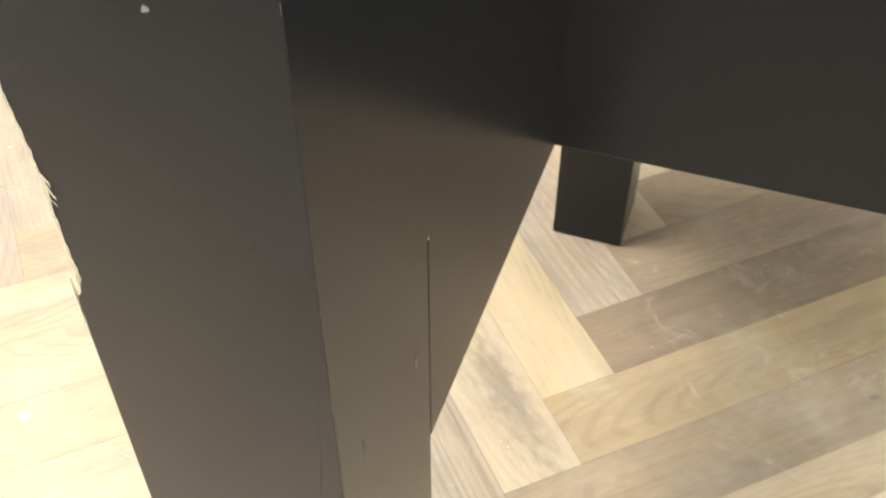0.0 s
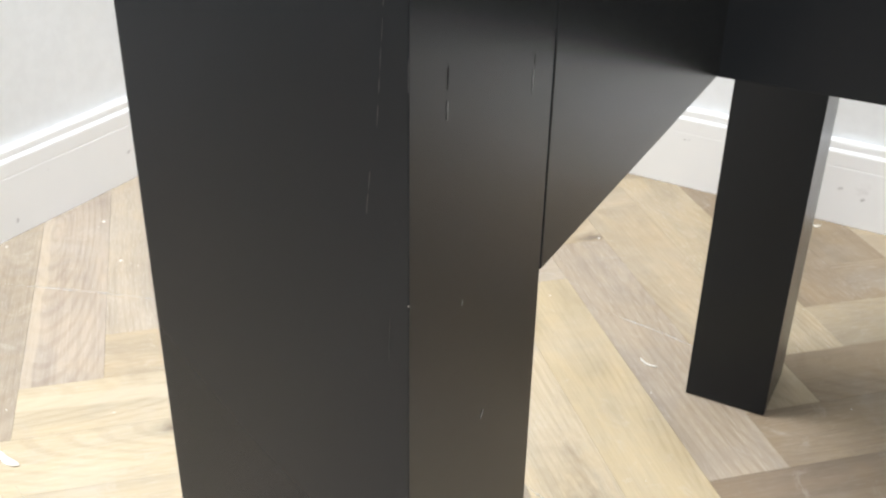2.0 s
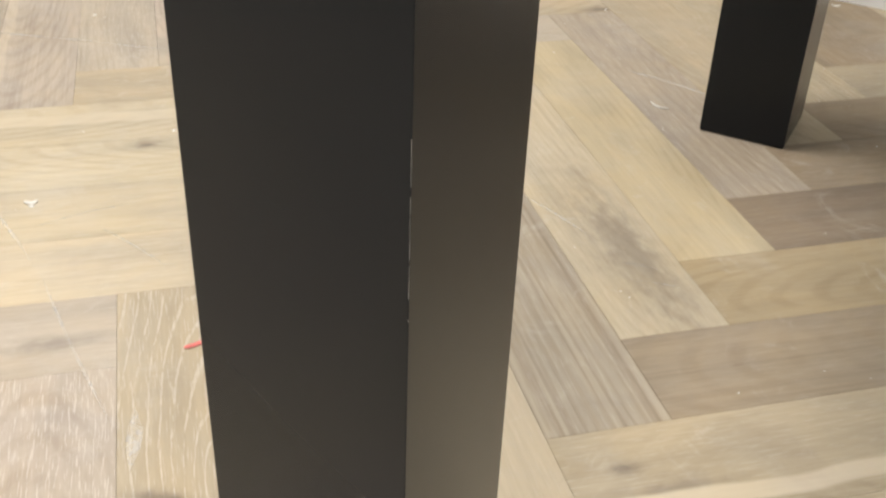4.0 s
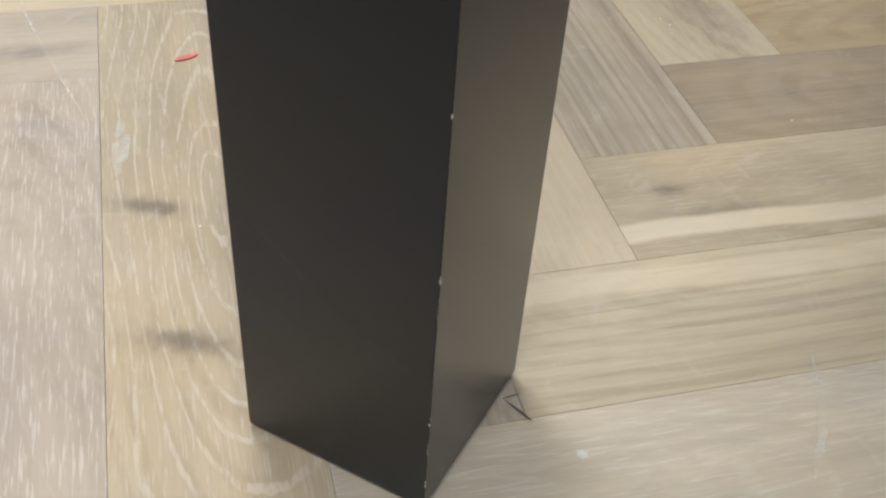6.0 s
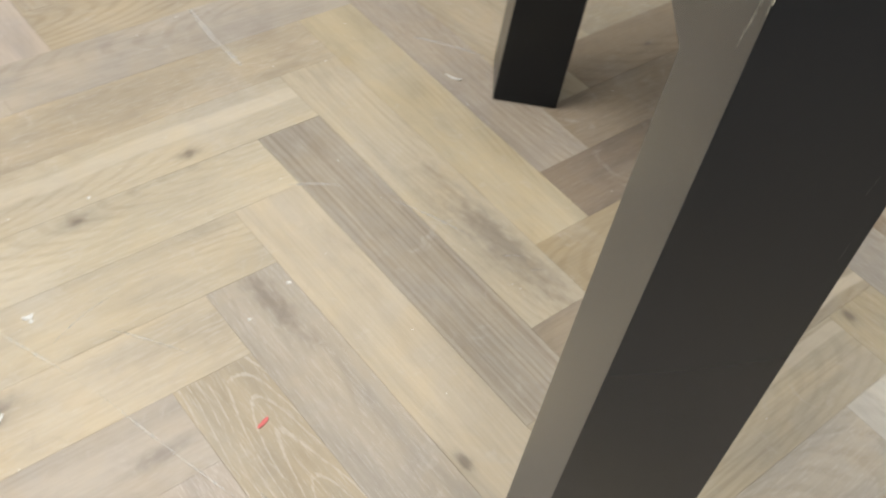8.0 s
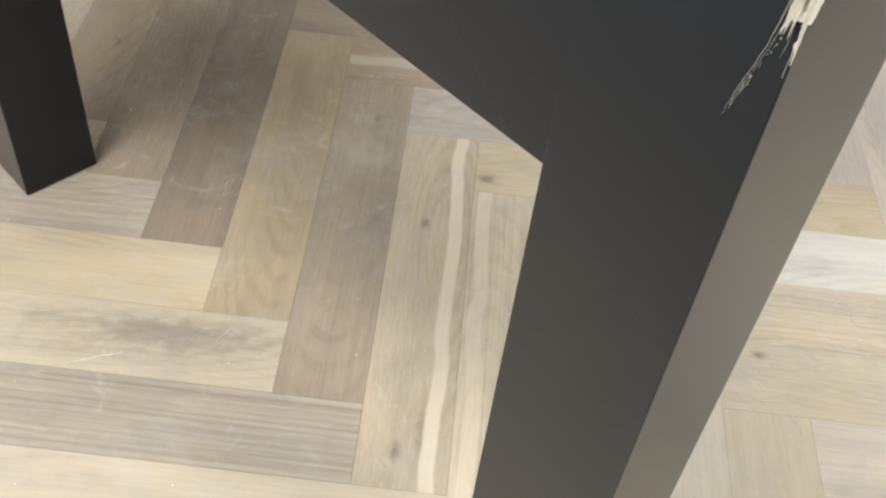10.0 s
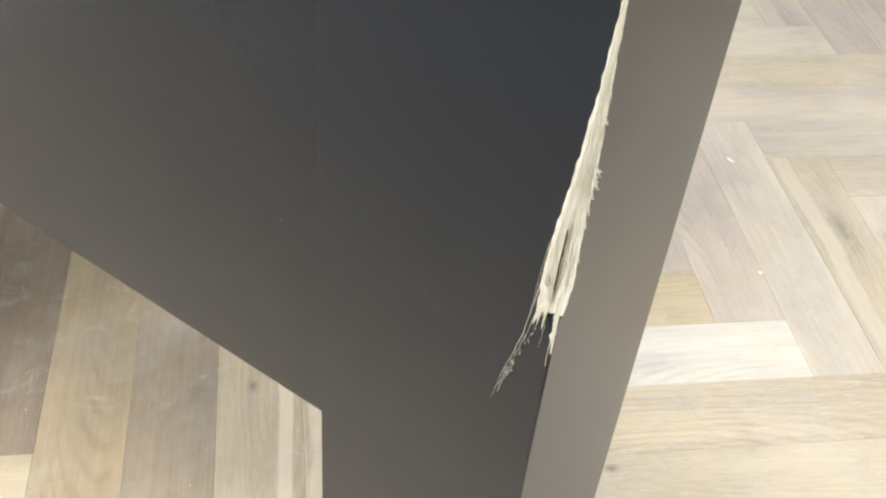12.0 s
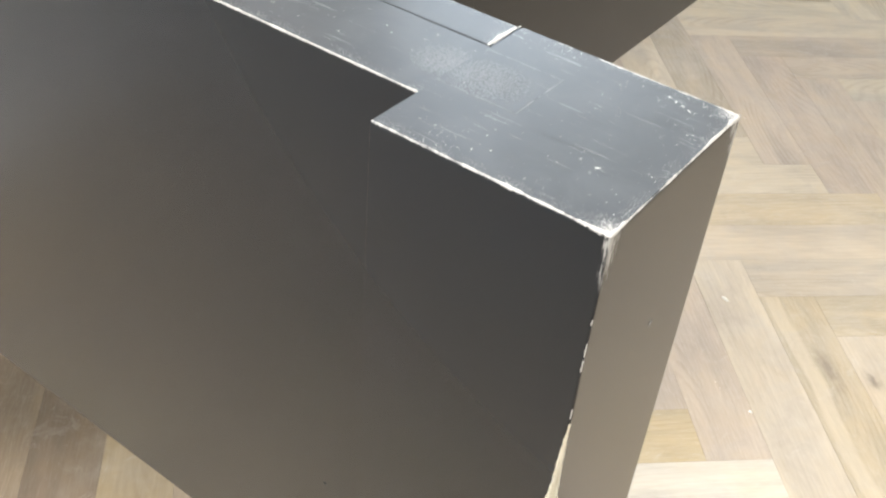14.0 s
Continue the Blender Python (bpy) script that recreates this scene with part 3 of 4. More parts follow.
def runs(rng, length, cover, shortest, longest):
    """Broken stretches along an edge."""
    at = rng.uniform(0, shortest)
    while at < length:
        step = rng.uniform(shortest, longest)
        if rng.random() < cover:
            yield at, min(length, at + step)
        at += step + rng.uniform(0.0005, shortest)


def top_wear(bm, p0, p1, side, flat, drop, cover, seed, top=H, shortest=0.004, longest=0.03):
    """Paint rubbed off a top edge from p0 to p1 (x, y); side: outward direction; flat, drop: widest on the top and down the face."""
    rng = random.Random(seed)
    a, b, n = Vector((*p0, 0)), Vector((*p1, 0)), Vector((*side, 0))
    length, along = (b - a).length, (b - a).normalized()
    for s, e in runs(rng, length, cover, shortest, longest):
        sections, k = [], max(3, int((e - s) / 0.0012))
        for i in range(k + 1):
            u = s + (e - s) * i / k
            fade = min(1.0, 4 * i / k, 4 * (k - i) / k) + 0.05
            w, d = flat * rng.uniform(0.1, 1.0) ** 2 * fade, drop * rng.uniform(0.1, 1.0) ** 2 * fade
            q = a + along * u
            o = 0.00012
            sections.append([q - n * (0.0005 + w) + Vector((0, 0, top + o)), q - n * (0.0005 - o) + Vector((0, 0, top + o)),
                             q - n * (0.00015 - o) + Vector((0, 0, top - 0.0005)), q + n * o + Vector((0, 0, top - 0.0006 - d))])
        ribbon(bm, sections)


def edge_wear(bm, corner, da, db, z0, z1, wa, wb, cover, seed, shortest=0.003, longest=0.02):
    """Chips along an upright edge; da, db: directions into the two faces that meet there."""
    rng = random.Random(seed)
    c, a, b = Vector((*corner, 0)), Vector((*da, 0)), Vector((*db, 0))
    for s, e in runs(rng, z1 - z0, cover, shortest, longest):
        sections, k = [], max(3, int((e - s) / 0.001))
        for i in range(k + 1):
            z = z0 + s + (e - s) * i / k
            fade = min(1.0, 3 * i / k, 3 * (k - i) / k) + 0.05
            u, v = wa * rng.uniform(0.2, 1) * fade, wb * rng.uniform(0.2, 1) * fade
            o = 0.00012
            sections.append([c + a * (0.0003 + u) + b * (0.00018 - o) + Vector((0, 0, z)), c + (a + b) * (0.00022 - o) + Vector((0, 0, z)),
                             c + b * (0.0003 + v) + a * (0.00018 - o) + Vector((0, 0, z))])
        ribbon(bm, sections)


def flecks(bm, spots, normal, seed, lift=0.00012):
    """Small ragged patches on a face; spots: centre, length, width, angle in the face."""
    rng = random.Random(seed)
    n = Vector(normal)
    ex = Vector((1, 0, 0)) if abs(n.x) < 0.5 else Vector((0, 1, 0))
    ey = n.cross(ex)
    for (c, length, width, ang) in spots:
        ca, sa = math.cos(ang), math.sin(ang)
        vs = []
        k = 9
        for i in range(k):
            t = i * math.tau / k
            r = rng.uniform(0.55, 1.1)
            u, v = math.cos(t) * length / 2 * r, math.sin(t) * width / 2 * r
            vs.append(bm.verts.new(Vector(c) + n * lift + ex * (u * ca - v * sa) + ey * (u * sa + v * ca)))
        bm.faces.new(vs)


bm = bmesh.new()
rng0 = random.Random(20)
# the two bruised top corners and the thin bright line between them
top_wear(bm, (W - 0.006, 0), (W, 0), (0, -1), 0.0008, 0.0008, 1.0, 32, longest=0.008)
for k in range(4):
    top = H - rng0.uniform(0.001, 0.008)
    off = rng0.uniform(0.0, 0.0030)
    edge_wear(bm, (off, 0), (1, 0), (0, 1), top - rng0.uniform(0.004, 0.018), top, 0.00008, 0.00008, 0.7, 50 + k, 0.002, 0.006)
edge_wear(bm, (0, 0), (0, 1), (1, 0), 0.797, 0.858, 0.00018, 0.00006, 0.34, 18, 0.002, 0.006)
edge_wear(bm, (W, 0), (-1, 0), (0, 1), H - 0.03, H, 0.0002, 0.0002, 0.6, 7, 0.002, 0.006)
edge_wear(bm, (W, 0), (-1, 0), (0, 1), 0.266, 0.338, 0.00016, 0.00004, 0.80, 11, 0.004, 0.020)
edge_wear(bm, (W, 0), (-1, 0), (0, 1), 0.036, 0.044, 0.0006, 0.0002, 1.0, 13, 0.002, 0.006)
edge_wear(bm, (W, 0), (-1, 0), (0, 1), 0.111, 0.115, 0.0006, 0.0002, 1.0, 14, 0.001, 0.003)
rng = random.Random(21)
spots = []
for _ in range(26):
    u = rng.random()
    x, y = (rng.uniform(0.070, 0.085), rng.uniform(0.004, 0.05)) if u < 0.5 else (rng.uniform(0.002, 0.010), rng.uniform(0.004, 0.08)) if u < 0.7 else (rng.uniform(0.01, 0.082), rng.uniform(0.004, 0.08))
    s = rng.choice((0.0003, 0.0004, 0.0005))
    spots.append(((x, y, H), s * rng.uniform(1, 2.5), s, rng.uniform(0, 3.1)))
spots.append(((0.0265, 0.020, H), 0.0024, 0.0008, 2.2))
spots += [((0.0765 + 0.0012 * i, 0.014 + 0.0030 * i, H), 0.0018, 0.0008, 1.2 + i) for i in range(4)]
flecks(bm, spots, (0, 0, 1), 22, 0.00006)
tagged(part("paint_wear", bm, PRIMER, leg_a, "pale chips where the paint has worn off"), kind="stuff")

bm = bmesh.new()
spots = []
for (x0, y0, x1, y1) in ((0.0615, 0.030, 0.0640, 0.006), (0.0640, 0.026, 0.0660, 0.004), (0.030, 0.050, 0.0330, 0.018), (0.048, 0.047, 0.050, 0.022), (0.018, 0.045, 0.020, 0.026)):
    spots.append((((x0 + x1) / 2, (y0 + y1) / 2, H), math.hypot(x1 - x0, y1 - y0), 0.00022, math.atan2(y1 - y0, x1 - x0)))
for _ in range(60):
    x, y = rng.gauss(0.047, 0.006), rng.gauss(0.070, 0.007)
    spots.append(((x, min(y, 0.083), H + 0.0002), rng.uniform(0.0005, 0.0020), 0.0003, rng.uniform(1.2, 2.2)))
flecks(bm, spots, (0, 0, 1), 23)
# long pale scratches down the front face, dents on the inner face
spots = []
for x0, z0, x1, z1, k in ((0.0830, 0.672, 0.0785, 0.612, 9), (0.0765, 0.601, 0.0750, 0.588, 2), (0.0815, 0.560, 0.0810, 0.545, 1)):
    for i in range(k):
        a, b = i / k, (i + rng.uniform(0.5, 1.1)) / k
        xa, za, xb, zb = x0 + (x1 - x0) * a, z0 + (z1 - z0) * a, x0 + (x1 - x0) * b, z0 + (z1 - z0) * b
        spots.append((((xa + xb) / 2, 0, (za + zb) / 2), math.hypot(xb - xa, zb - za), 0.00022, math.atan2(za - zb, xa - xb)))
flecks(bm, [((c[0], c[1], c[2]), l, w, a) for c, l, w, a in spots], (0, -1, 0), 24)
spots = [((W, 0.019, 0.6115), 0.006, 0.0013, 1.5), ((W, 0.0715, 0.603), 0.009, 0.0011, 1.5), ((W, 0.046, 0.50), 0.004, 0.0012, 0.9), ((W, 0.03, 0.55), 0.003, 0.0005, 1.3)]
# flat flecks: the highlight on the dents is painted in pale grey
dents = bmesh.new()
flecks(dents, spots, (1, 0, 0), 25)
flecks(dents, [((0.052, 0, 0.803), 0.0030, 0.0020, 0.4)], (0, -1, 0), 27)
edge_wear(dents, (W, 0), (-1, 0), (0, 1), 0.80, 0.83, 0.0003, 0.0001, 0.3, 16, 0.002, 0.004)
tagged(part("paint_wear", dents, DENT, leg_a, "short pale dents"), kind="stuff")
chips = bmesh.new()
edge_wear(chips, (W, 0), (-1, 0), (0, 1), 0.615, 0.735, 0.00030, 0.00005, 0.28, 15, 0.003, 0.008)
tagged(part("paint_wear", chips, CHIP, leg_a, "small grey chips along the arris"), kind="stuff")
# dark side of the dents, painted as flat near-black flecks
gouge = bmesh.new()
flecks(gouge, [((W, 0.0190, 0.6200), 0.010, 0.0006, 1.52), ((W, 0.0722, 0.6085), 0.004, 0.0007, 1.5)], (1, 0, 0), 28)
tagged(part("gouge", gouge, SHADOWGAP, leg_a, "short dark gouges in the paint"), kind="stuff")
tagged(part("scratch", bm, SCRATCH, leg_a, "fine pale scratches and dents"), kind="stuff")

bm = bmesh.new()
flecks(bm, [((AX2, 0.0882, 0.6585), 0.0030, 0.0012, 1.7)], (1, 0, 0), 26)
seam = random.Random(38)
flecks(bm, [((AX1 + 0.002 + 0.0017 * i, D + 0.0012 + seam.uniform(-0.0002, 0.0002), H - 0.0006), 0.0030, seam.uniform(0.0005, 0.0011), seam.uniform(-0.1, 0.1)) for i in range(12)], (0, 0, 1), 39)
tagged(part("paint_wear", bm, PRIMER, lining, "pale worn arris"), kind="stuff")
bm = bmesh.new()
rng = random.Random(27)
flecks(bm, [((rng.uniform(0.027, 0.060), rng.uniform(0.088, 0.19), H - 0.0002), rng.uniform(0.0005, 0.0018), 0.0004, rng.uniform(0, 3)) for _ in range(18)], (0, 0, 1), 28)
tagged(part("paint_wear", bm, PRIMER, apron, "pale worn arris"), kind="stuff")

bm = bmesh.new()
flecks(bm, [((AX0, 0.126, 0.638), 0.0028, 0.0020, 0.6)], (-1, 0, 0), 30)
part("scratch", bm, SCRATCH, apron, "small dull dent")

# ---- the split corner ----
bm = bmesh.new()
rng = random.Random(5)
sections = []
for i in range(98):
    z = 0.6885 + 0.0011 * i
    by, bx = max(lerp(BITE_Y, z) - 0.0003, 0.0003), max(lerp(BITE_X, z) - 0.0003, 0.0003)
    lap_y = by + (0.0008 if z < 0.76 else 0.0004) + 0.0005 * noise.noise(Vector((1.0, z * 300, 0)))
    if z > 0.780:
        taper = 1.0 - (z - 0.780) / 0.018
        by, lap_y = max(by * taper, 0.0001), max(lap_y * taper, 0.0002)
        bx *= max(taper, 0.1)
    lap_x = bx + 0.0006 + 0.0009 * noise.noise(Vector((9.0, z * 260, 0)))
    row = [(-0.00018, lap_y, z), (-0.00018, by, z)]
    for k in range(1, 8):
        t = k / 8
        x, y = bx * t, by * (1 - t)
        belly = 4 * t * (1 - t)
        inward = 0.16 * min(bx, by) * belly * (noise.noise(Vector((t * 7.0, z * 42, 2.0))) + 0.5 * noise.noise(Vector((t * 16.0, z * 70, 5.0))))
        crack = -0.0030 * min(1.0, (z - 0.690) / 0.004, (0.722 - z) / 0.008) * {4: 1.0, 5: 0.5}.get(k, 0.0) if 0.690 < z < 0.722 else 0.0
        lift = -0.10 * min(bx, by) * belly + inward + crack + 0.0001
        row.append((x - lift * 0.7, y - lift * 0.7, z))
    sections.append(row + [(bx, -0.00018, z), (max(lap_x, bx + 0.0001), -0.00018, z)])
ribbon(bm, sections)
part("split_wood", bm, RAW, leg_a, "raw pale splintered wood")


def sliver(bm, p, q, wide, bow, out):
    """A thin tapering fibre from p to q that bows outwards."""
    p, q, out = Vector(p), Vector(q), Vector(out)
    side = (q - p).normalized().cross(out).normalized()
    rows = []
    for i in range(6):
        t = i / 5
        c = p.lerp(q, t) + out * (bow * math.sin(math.pi * min(1.0, t * 1.15)) + 0.00025)
        w = wide * (1 - t) ** 0.7 / 2 + 0.00008
        rows.append([c - side * w, c + out * w * 0.8, c + side * w])
    ribbon(bm, rows)


def thread(bm, points, wide, out):
    """A thin wavering fibre through points."""
    rows = []
    out = Vector(out)
    pts = [Vector(q) for q in points]
    n_seg = len(pts) - 1
    for i in range(n_seg * 6 + 1):
        t = i / 6
        k = min(int(t), n_seg - 1)
        c = pts[k].lerp(pts[k + 1], t - k) + out * 0.0002
        side = (pts[k + 1] - pts[k]).normalized().cross(out).normalized()
        c += side * 0.0003 * noise.noise(c * 300)
        w = wide * (0.6 + 0.5 * noise.noise(c * 700)) * (1 - 0.6 * t / n_seg)
        rows.append([c - side * w, c + out * w, c + side * w])
    ribbon(bm, rows)


bm = bmesh.new()
rng = random.Random(9)
# strands torn downwards over the whole split
for i in range(80):
    z0 = 0.695 + 0.096 * rng.random() ** 1.5
    t = rng.random()
    drop = rng.uniform(0.004, 0.016) * (1.0 if z0 < 0.75 else 0.7)
    z2 = max(z0 - drop, 0.6860 + rng.uniform(0, 0.006))
    if z2 > z0 - 0.001:
        continue
    if z2 < 0.717 and 0.28 < t < 0.58:
        continue
    lift = rng.uniform(-0.0002, 0.0004)
    t2 = min(1.0, max(0.0, t + rng.uniform(-0.10, 0.10)))

    def at(t, z, lift):
        by, bx = lerp(BITE_Y, z), lerp(BITE_X, z)
        lift -= 0.10 * min(bx, by) * 4 * t * (1 - t)
        return (bx * t * 0.95 - lift * 0.7, by * (1 - t) - lift * 0.7, z)
    sliver(bm, at(t, z0, 0.0), at(t2, z2, lift), rng.uniform(0.0003, 0.0007), rng.uniform(0.0, 0.0002), (-0.707, -0.707, 0))
# ragged lower lip on the outer face
for i in range(26):
    y0, z0 = rng.uniform(0.0030, 0.0068), rng.uniform(0.690, 0.700)
    drop = rng.uniform(0.003, 0.010)
    sliver(bm, (0, y0, z0), (0, y0 + drop * rng.uniform(0.05, 0.25), z0 - drop), rng.uniform(0.0003, 0.0008), rng.uniform(0, 0.0005), (-1, 0, 0))
# stray threads and crumbs below it
for pts, w in ((((0, 0.0066, 0.704), (0, 0.0082, 0.690), (0, 0.0098, 0.676), (0, 0.0124, 0.664), (0, 0.0148, 0.654), (0, 0.0166, 0.642)), 0.00016),
               (((0, 0.0058, 0.694), (0, 0.0084, 0.678), (0, 0.0120, 0.662), (0, 0.0152, 0.650)), 0.00008),
               (((0, 0.0068, 0.714), (0, 0.0080, 0.700), (0, 0.0088, 0.688)), 0.00010),
               (((0, 0.0040, 0.690), (0, 0.0036, 0.682), (0, 0.0042, 0.674)), 0.00010),
               (((0, 0.0012, 0.694), (0, 0.0009, 0.682), (0, 0.0012, 0.668)), 0.00028)):
    thread(bm, pts, w, (-1, 0, 0))
spots = []
for i in range(70):
    t = rng.random() ** 0.8
    s = rng.uniform(0.00015, 0.0004)
    spots.append(((0, 0.0056 + 0.0102 * t + rng.gauss(0, 0.0005), 0.684 - 0.038 * t), s * 2.2, s, rng.uniform(1.5, 2.2)))
flecks(bm, spots, (-1, 0, 0), 29)
# tufts that stand out over the front face
for i in range(30):
    z0 = rng.uniform(0.698, 0.768) if i < 16 else rng.uniform(0.730, 0.742)
    x0 = lerp(BITE_X, z0) * rng.uniform(0.65, 1.0)
    sliver(bm, (x0, 0.0006, z0), (x0 + rng.uniform(0.0002, 0.0012 if i < 16 else 0.0034), -rng.uniform(0.0, 0.0005), z0 - rng.uniform(0.001, 0.006)), rng.uniform(0.0003, 0.0008), 0.0002, (0, -1, 0))
# a bare strip down the corner below the split
edge_wear(bm, (0, 0), (0, 1), (1, 0), 0.664, 0.695, 0.0014, 0.0003, 1.0, 17, 0.018, 0.032)
tagged(part("frayed_wood", bm, RAW, leg_a, "lifted wood fibres"), kind="stuff")


# ---- herringbone floor ----
PW, PL = 0.09035, 0.4970            # plank across and along
ORIGIN = Vector((0.11955, 0.44906, 0.0))
AXIS = radians(45 + TURN)
U = Vector((math.cos(AXIS), math.sin(AXIS), 0))
V = Vector((-U.y, U.x, 0))

floor = tagged(part("floor", box(X0 - 0.05, X1 + 0.05, Y0 - 0.05, Y1 + 0.05, -0.10, -0.0125), SLAB, m=ROOM), "herringbone floor of limed oak planks, dusty and scuffed", "floor", kind="structure")

# planks below the frame get deeper tones, with its shade painted in
# tones of the planks by row and column: A runs up to the right, B up to the left
TONE_OF = {
    "gold": "B1,-1 B-3,0",
    "shaded_amber": "A0,0",
    "shaded_ash": "A-1,0",
    "sand": "A-2,0 A4,0 B3,-1 B4,-1",
    "straw": "A-3,0 B-2,-1 A-3,-1 B-5,0 A-2,-1 B-7,1 B-6,-1 A-6,-1 B-4,1 A0,-1 A-6,1 B-6,0 A-1,-1 B0,-1",
    "pale": "B-3,1 A-5,1 B-7,0 A-4,0 A-5,-1 B-5,1 A-7,1 B-6,1",
    "white": "B-4,0 A-2,1",
    "honey": "B-4,-1 A1,-1 A4,-1 B4,-2 A5,-1 A3,-1",
    "grey": "B-1,-1 B0,-2 B2,-1",
    "smoke": "B-3,-1 B2,-2 B-2,0 A2,-1 A-2,2",
    "shaded_umber": "A1,0",
    "brown": "A2,0 A3,0 A5,0 B2,0 B1,0 B0,0 B-1,0 B6,-1 B5,-1",
    "rose": "B-5,-1 A-4,-1 B1,-2 A-4,2 A-5,2 B-5,2 A-6,2 B3,-2 A-3,1 A-4,1 A-3,2",
}
TONE = {key: tone for tone, keys in TONE_OF.items() for key in keys.split()}
# limed rings, limed pores and dark straight lines of planks that show them most
GRAIN = {"B-4,-1": (1.0, 0.5, 0.1), "B-5,-1": (0.2, 1.0, 0.0), "A-3,0": (0.1, 0.15, 0.6), "A-4,0": (0.4, 0.7, 0.2), "A-2,0": (0.1, 0.3, 0.1), "B-1,-1": (0.0, 0.2, 1.0),
         "B-5,0": (0.2, 0.6, 0.4), "B-4,0": (0.2, 0.8, 0.0), "B1,-1": (0.0, 0.1, 0.0), "B-2,-1": (0.0, 0.15, 0.0), "A-1,0": (0.0, 0.12, 0.3), "A0,0": (0.0, 0.1, 0.15), "A1,0": (0.0, 0.1, 0.1), "B0,-1": (0.0, 0.2, 0.4), "B0,-2": (0.1, 0.3, 0.45), "B1,-2": (0.0, 0.2, 0.35), "B2,-1": (0.0, 0.3, 0.4)}
# knots and dark streaks: place on the floor and size
MARKS = {
    "knot": [(-0.456, 0.450, 0.012), (-0.463, 0.192, 0.019), (-0.364, 0.583, 0.011), (0.327, 0.465, 0.006), (-0.014, 0.207, 0.010),
             (1.038, -0.020, 0.013), (-0.222, 1.069, 0.014), (-0.298, 0.944, 0.010), (0.434, 0.474, 0.012), (0.477, 0.101, 0.006), (0.230, 0.963, 0.007)],
    "eye": [(0.103, 0.262, 0.007), (-0.413, 0.972, 0.010), (0.401, 0.638, 0.006), (-0.088, 0.129, 0.009)],
    "burl": [(-0.056, 0.025, 0.0120)],
    "whorl": [(-0.132, 0.095, 0.0090)],
    "streak": [(0.022, 0.505, 0.036), (0.135, 0.258, 0.012), (1.020, 0.040, 0.012), (-0.230, 0.372, 0.018), (-0.300, 0.175, 0.010)],
}
# heart of the ring arches, along and across the plank, where they show best
ARCH = {"B-1,-1": (0.0, 0.9, 0.0), "B-4,-1": (0.040, -0.014, 0.0), "A-3,0": (-0.10, 0.02, 0.0), "A-4,-1": (-0.3, 0.05, 0.0)}
# pale stripes of sapwood: offset across the plank, half width, strength
SAPWOOD = {"A-2,0": (-0.026, 0.0075, 0.75), "B1,-2": (0.039, 0.006, 0.3), "A-3,0": (0.030, 0.008, 0.5), "A0,-1": (0.010, 0.012, 0.5), "B-1,0": (0.0, 0.01, 0.4), "A-6,1": (0.025, 0.012, 0.5)}


def plank_shape(corners=None):
    """A plank with eased top edges, its middle at the origin; corners: cut it to a convex outline (local x, y)."""
    g, e, d = 0.00008, 0.00023, 0.012
    bm = bmesh.new()
    loops = []
    for off, z in ((g, -d), (g, -e * 1.2), (g + e, 0.0)):
        x, y = PL / 2 - off, PW / 2 - off
        loops.append([bm.verts.new(p) for p in ((-x, -y, z), (x, -y, z), (x, y, z), (-x, y, z))])
    for a, b in zip(loops, loops[1:]):
        for i in range(4):
            bm.faces.new((a[i], a[(i + 1) % 4], b[(i + 1) % 4], b[i]))
    bm.faces.new(loops[0][::-1])
    bm.faces.new(loops[2])
    return bm


PLANK = mesh_of("plank", plank_shape(), OAK)
back = ROOM.inverted()
planks = []
for j in range(-6, 9):
    for i in range(-60, 34):
        for kind in "AB":
            a, b = i * PW + j * (PL + PW), i * PW + j * (PW - PL)
            ca, cb = (a + PL / 2, b + PW / 2) if kind == "A" else (a + PL + PW / 2, b + PW - PL / 2)
            c = ORIGIN + U * ca + V * cb
            m = Matrix.Translation(c) @ pose(0, 0, 0, 0, 0, 45 + TURN + (90 if kind == "B" else 0))
            corners = [back @ m @ Vector((sx * PL / 2, sy * PW / 2, 0)) for sx in (-1, 1) for sy in (-1, 1)]
            xs, ys = [p.x for p in corners], [p.y for p in corners]
            if max(xs) < X0 + 0.004 or min(xs) > X1 - 0.004 or max(ys) < Y0 + 0.004 or min(ys) > Y1 - 0.004:
                continue
            cut = min(xs) < X0 or max(xs) > X1 or min(ys) < Y0 or max(ys) > Y1
            planks.append((abs(c.x - 0.35) * 0.8 + abs(c.y - 0.35), f"{kind}{i},{j}", kind, m, cut))
planks.sort(key=lambda p: p[0])


def cut_plank(bm, m):
    """Trims a plank at the walls."""
    to_room = back @ m
    inv = to_room.inverted()
    for co, no in (((X0, 0, 0), (-1, 0, 0)), ((X1, 0, 0), (1, 0, 0)), ((0, Y0, 0), (0, -1, 0)), ((0, Y1, 0), (0, 1, 0))):
        geom = bm.verts[:] + bm.edges[:] + bm.faces[:]
        if not geom:
            return
        res = bmesh.ops.bisect_plane(bm, geom=geom, plane_co=inv @ Vector(co), plane_no=inv.to_3x3() @ Vector(no), clear_outer=True)
        edges = [e for e in res["geom_cut"] if isinstance(e, bmesh.types.BMEdge)]
        if edges:
            bmesh.ops.holes_fill(bm, edges=edges)


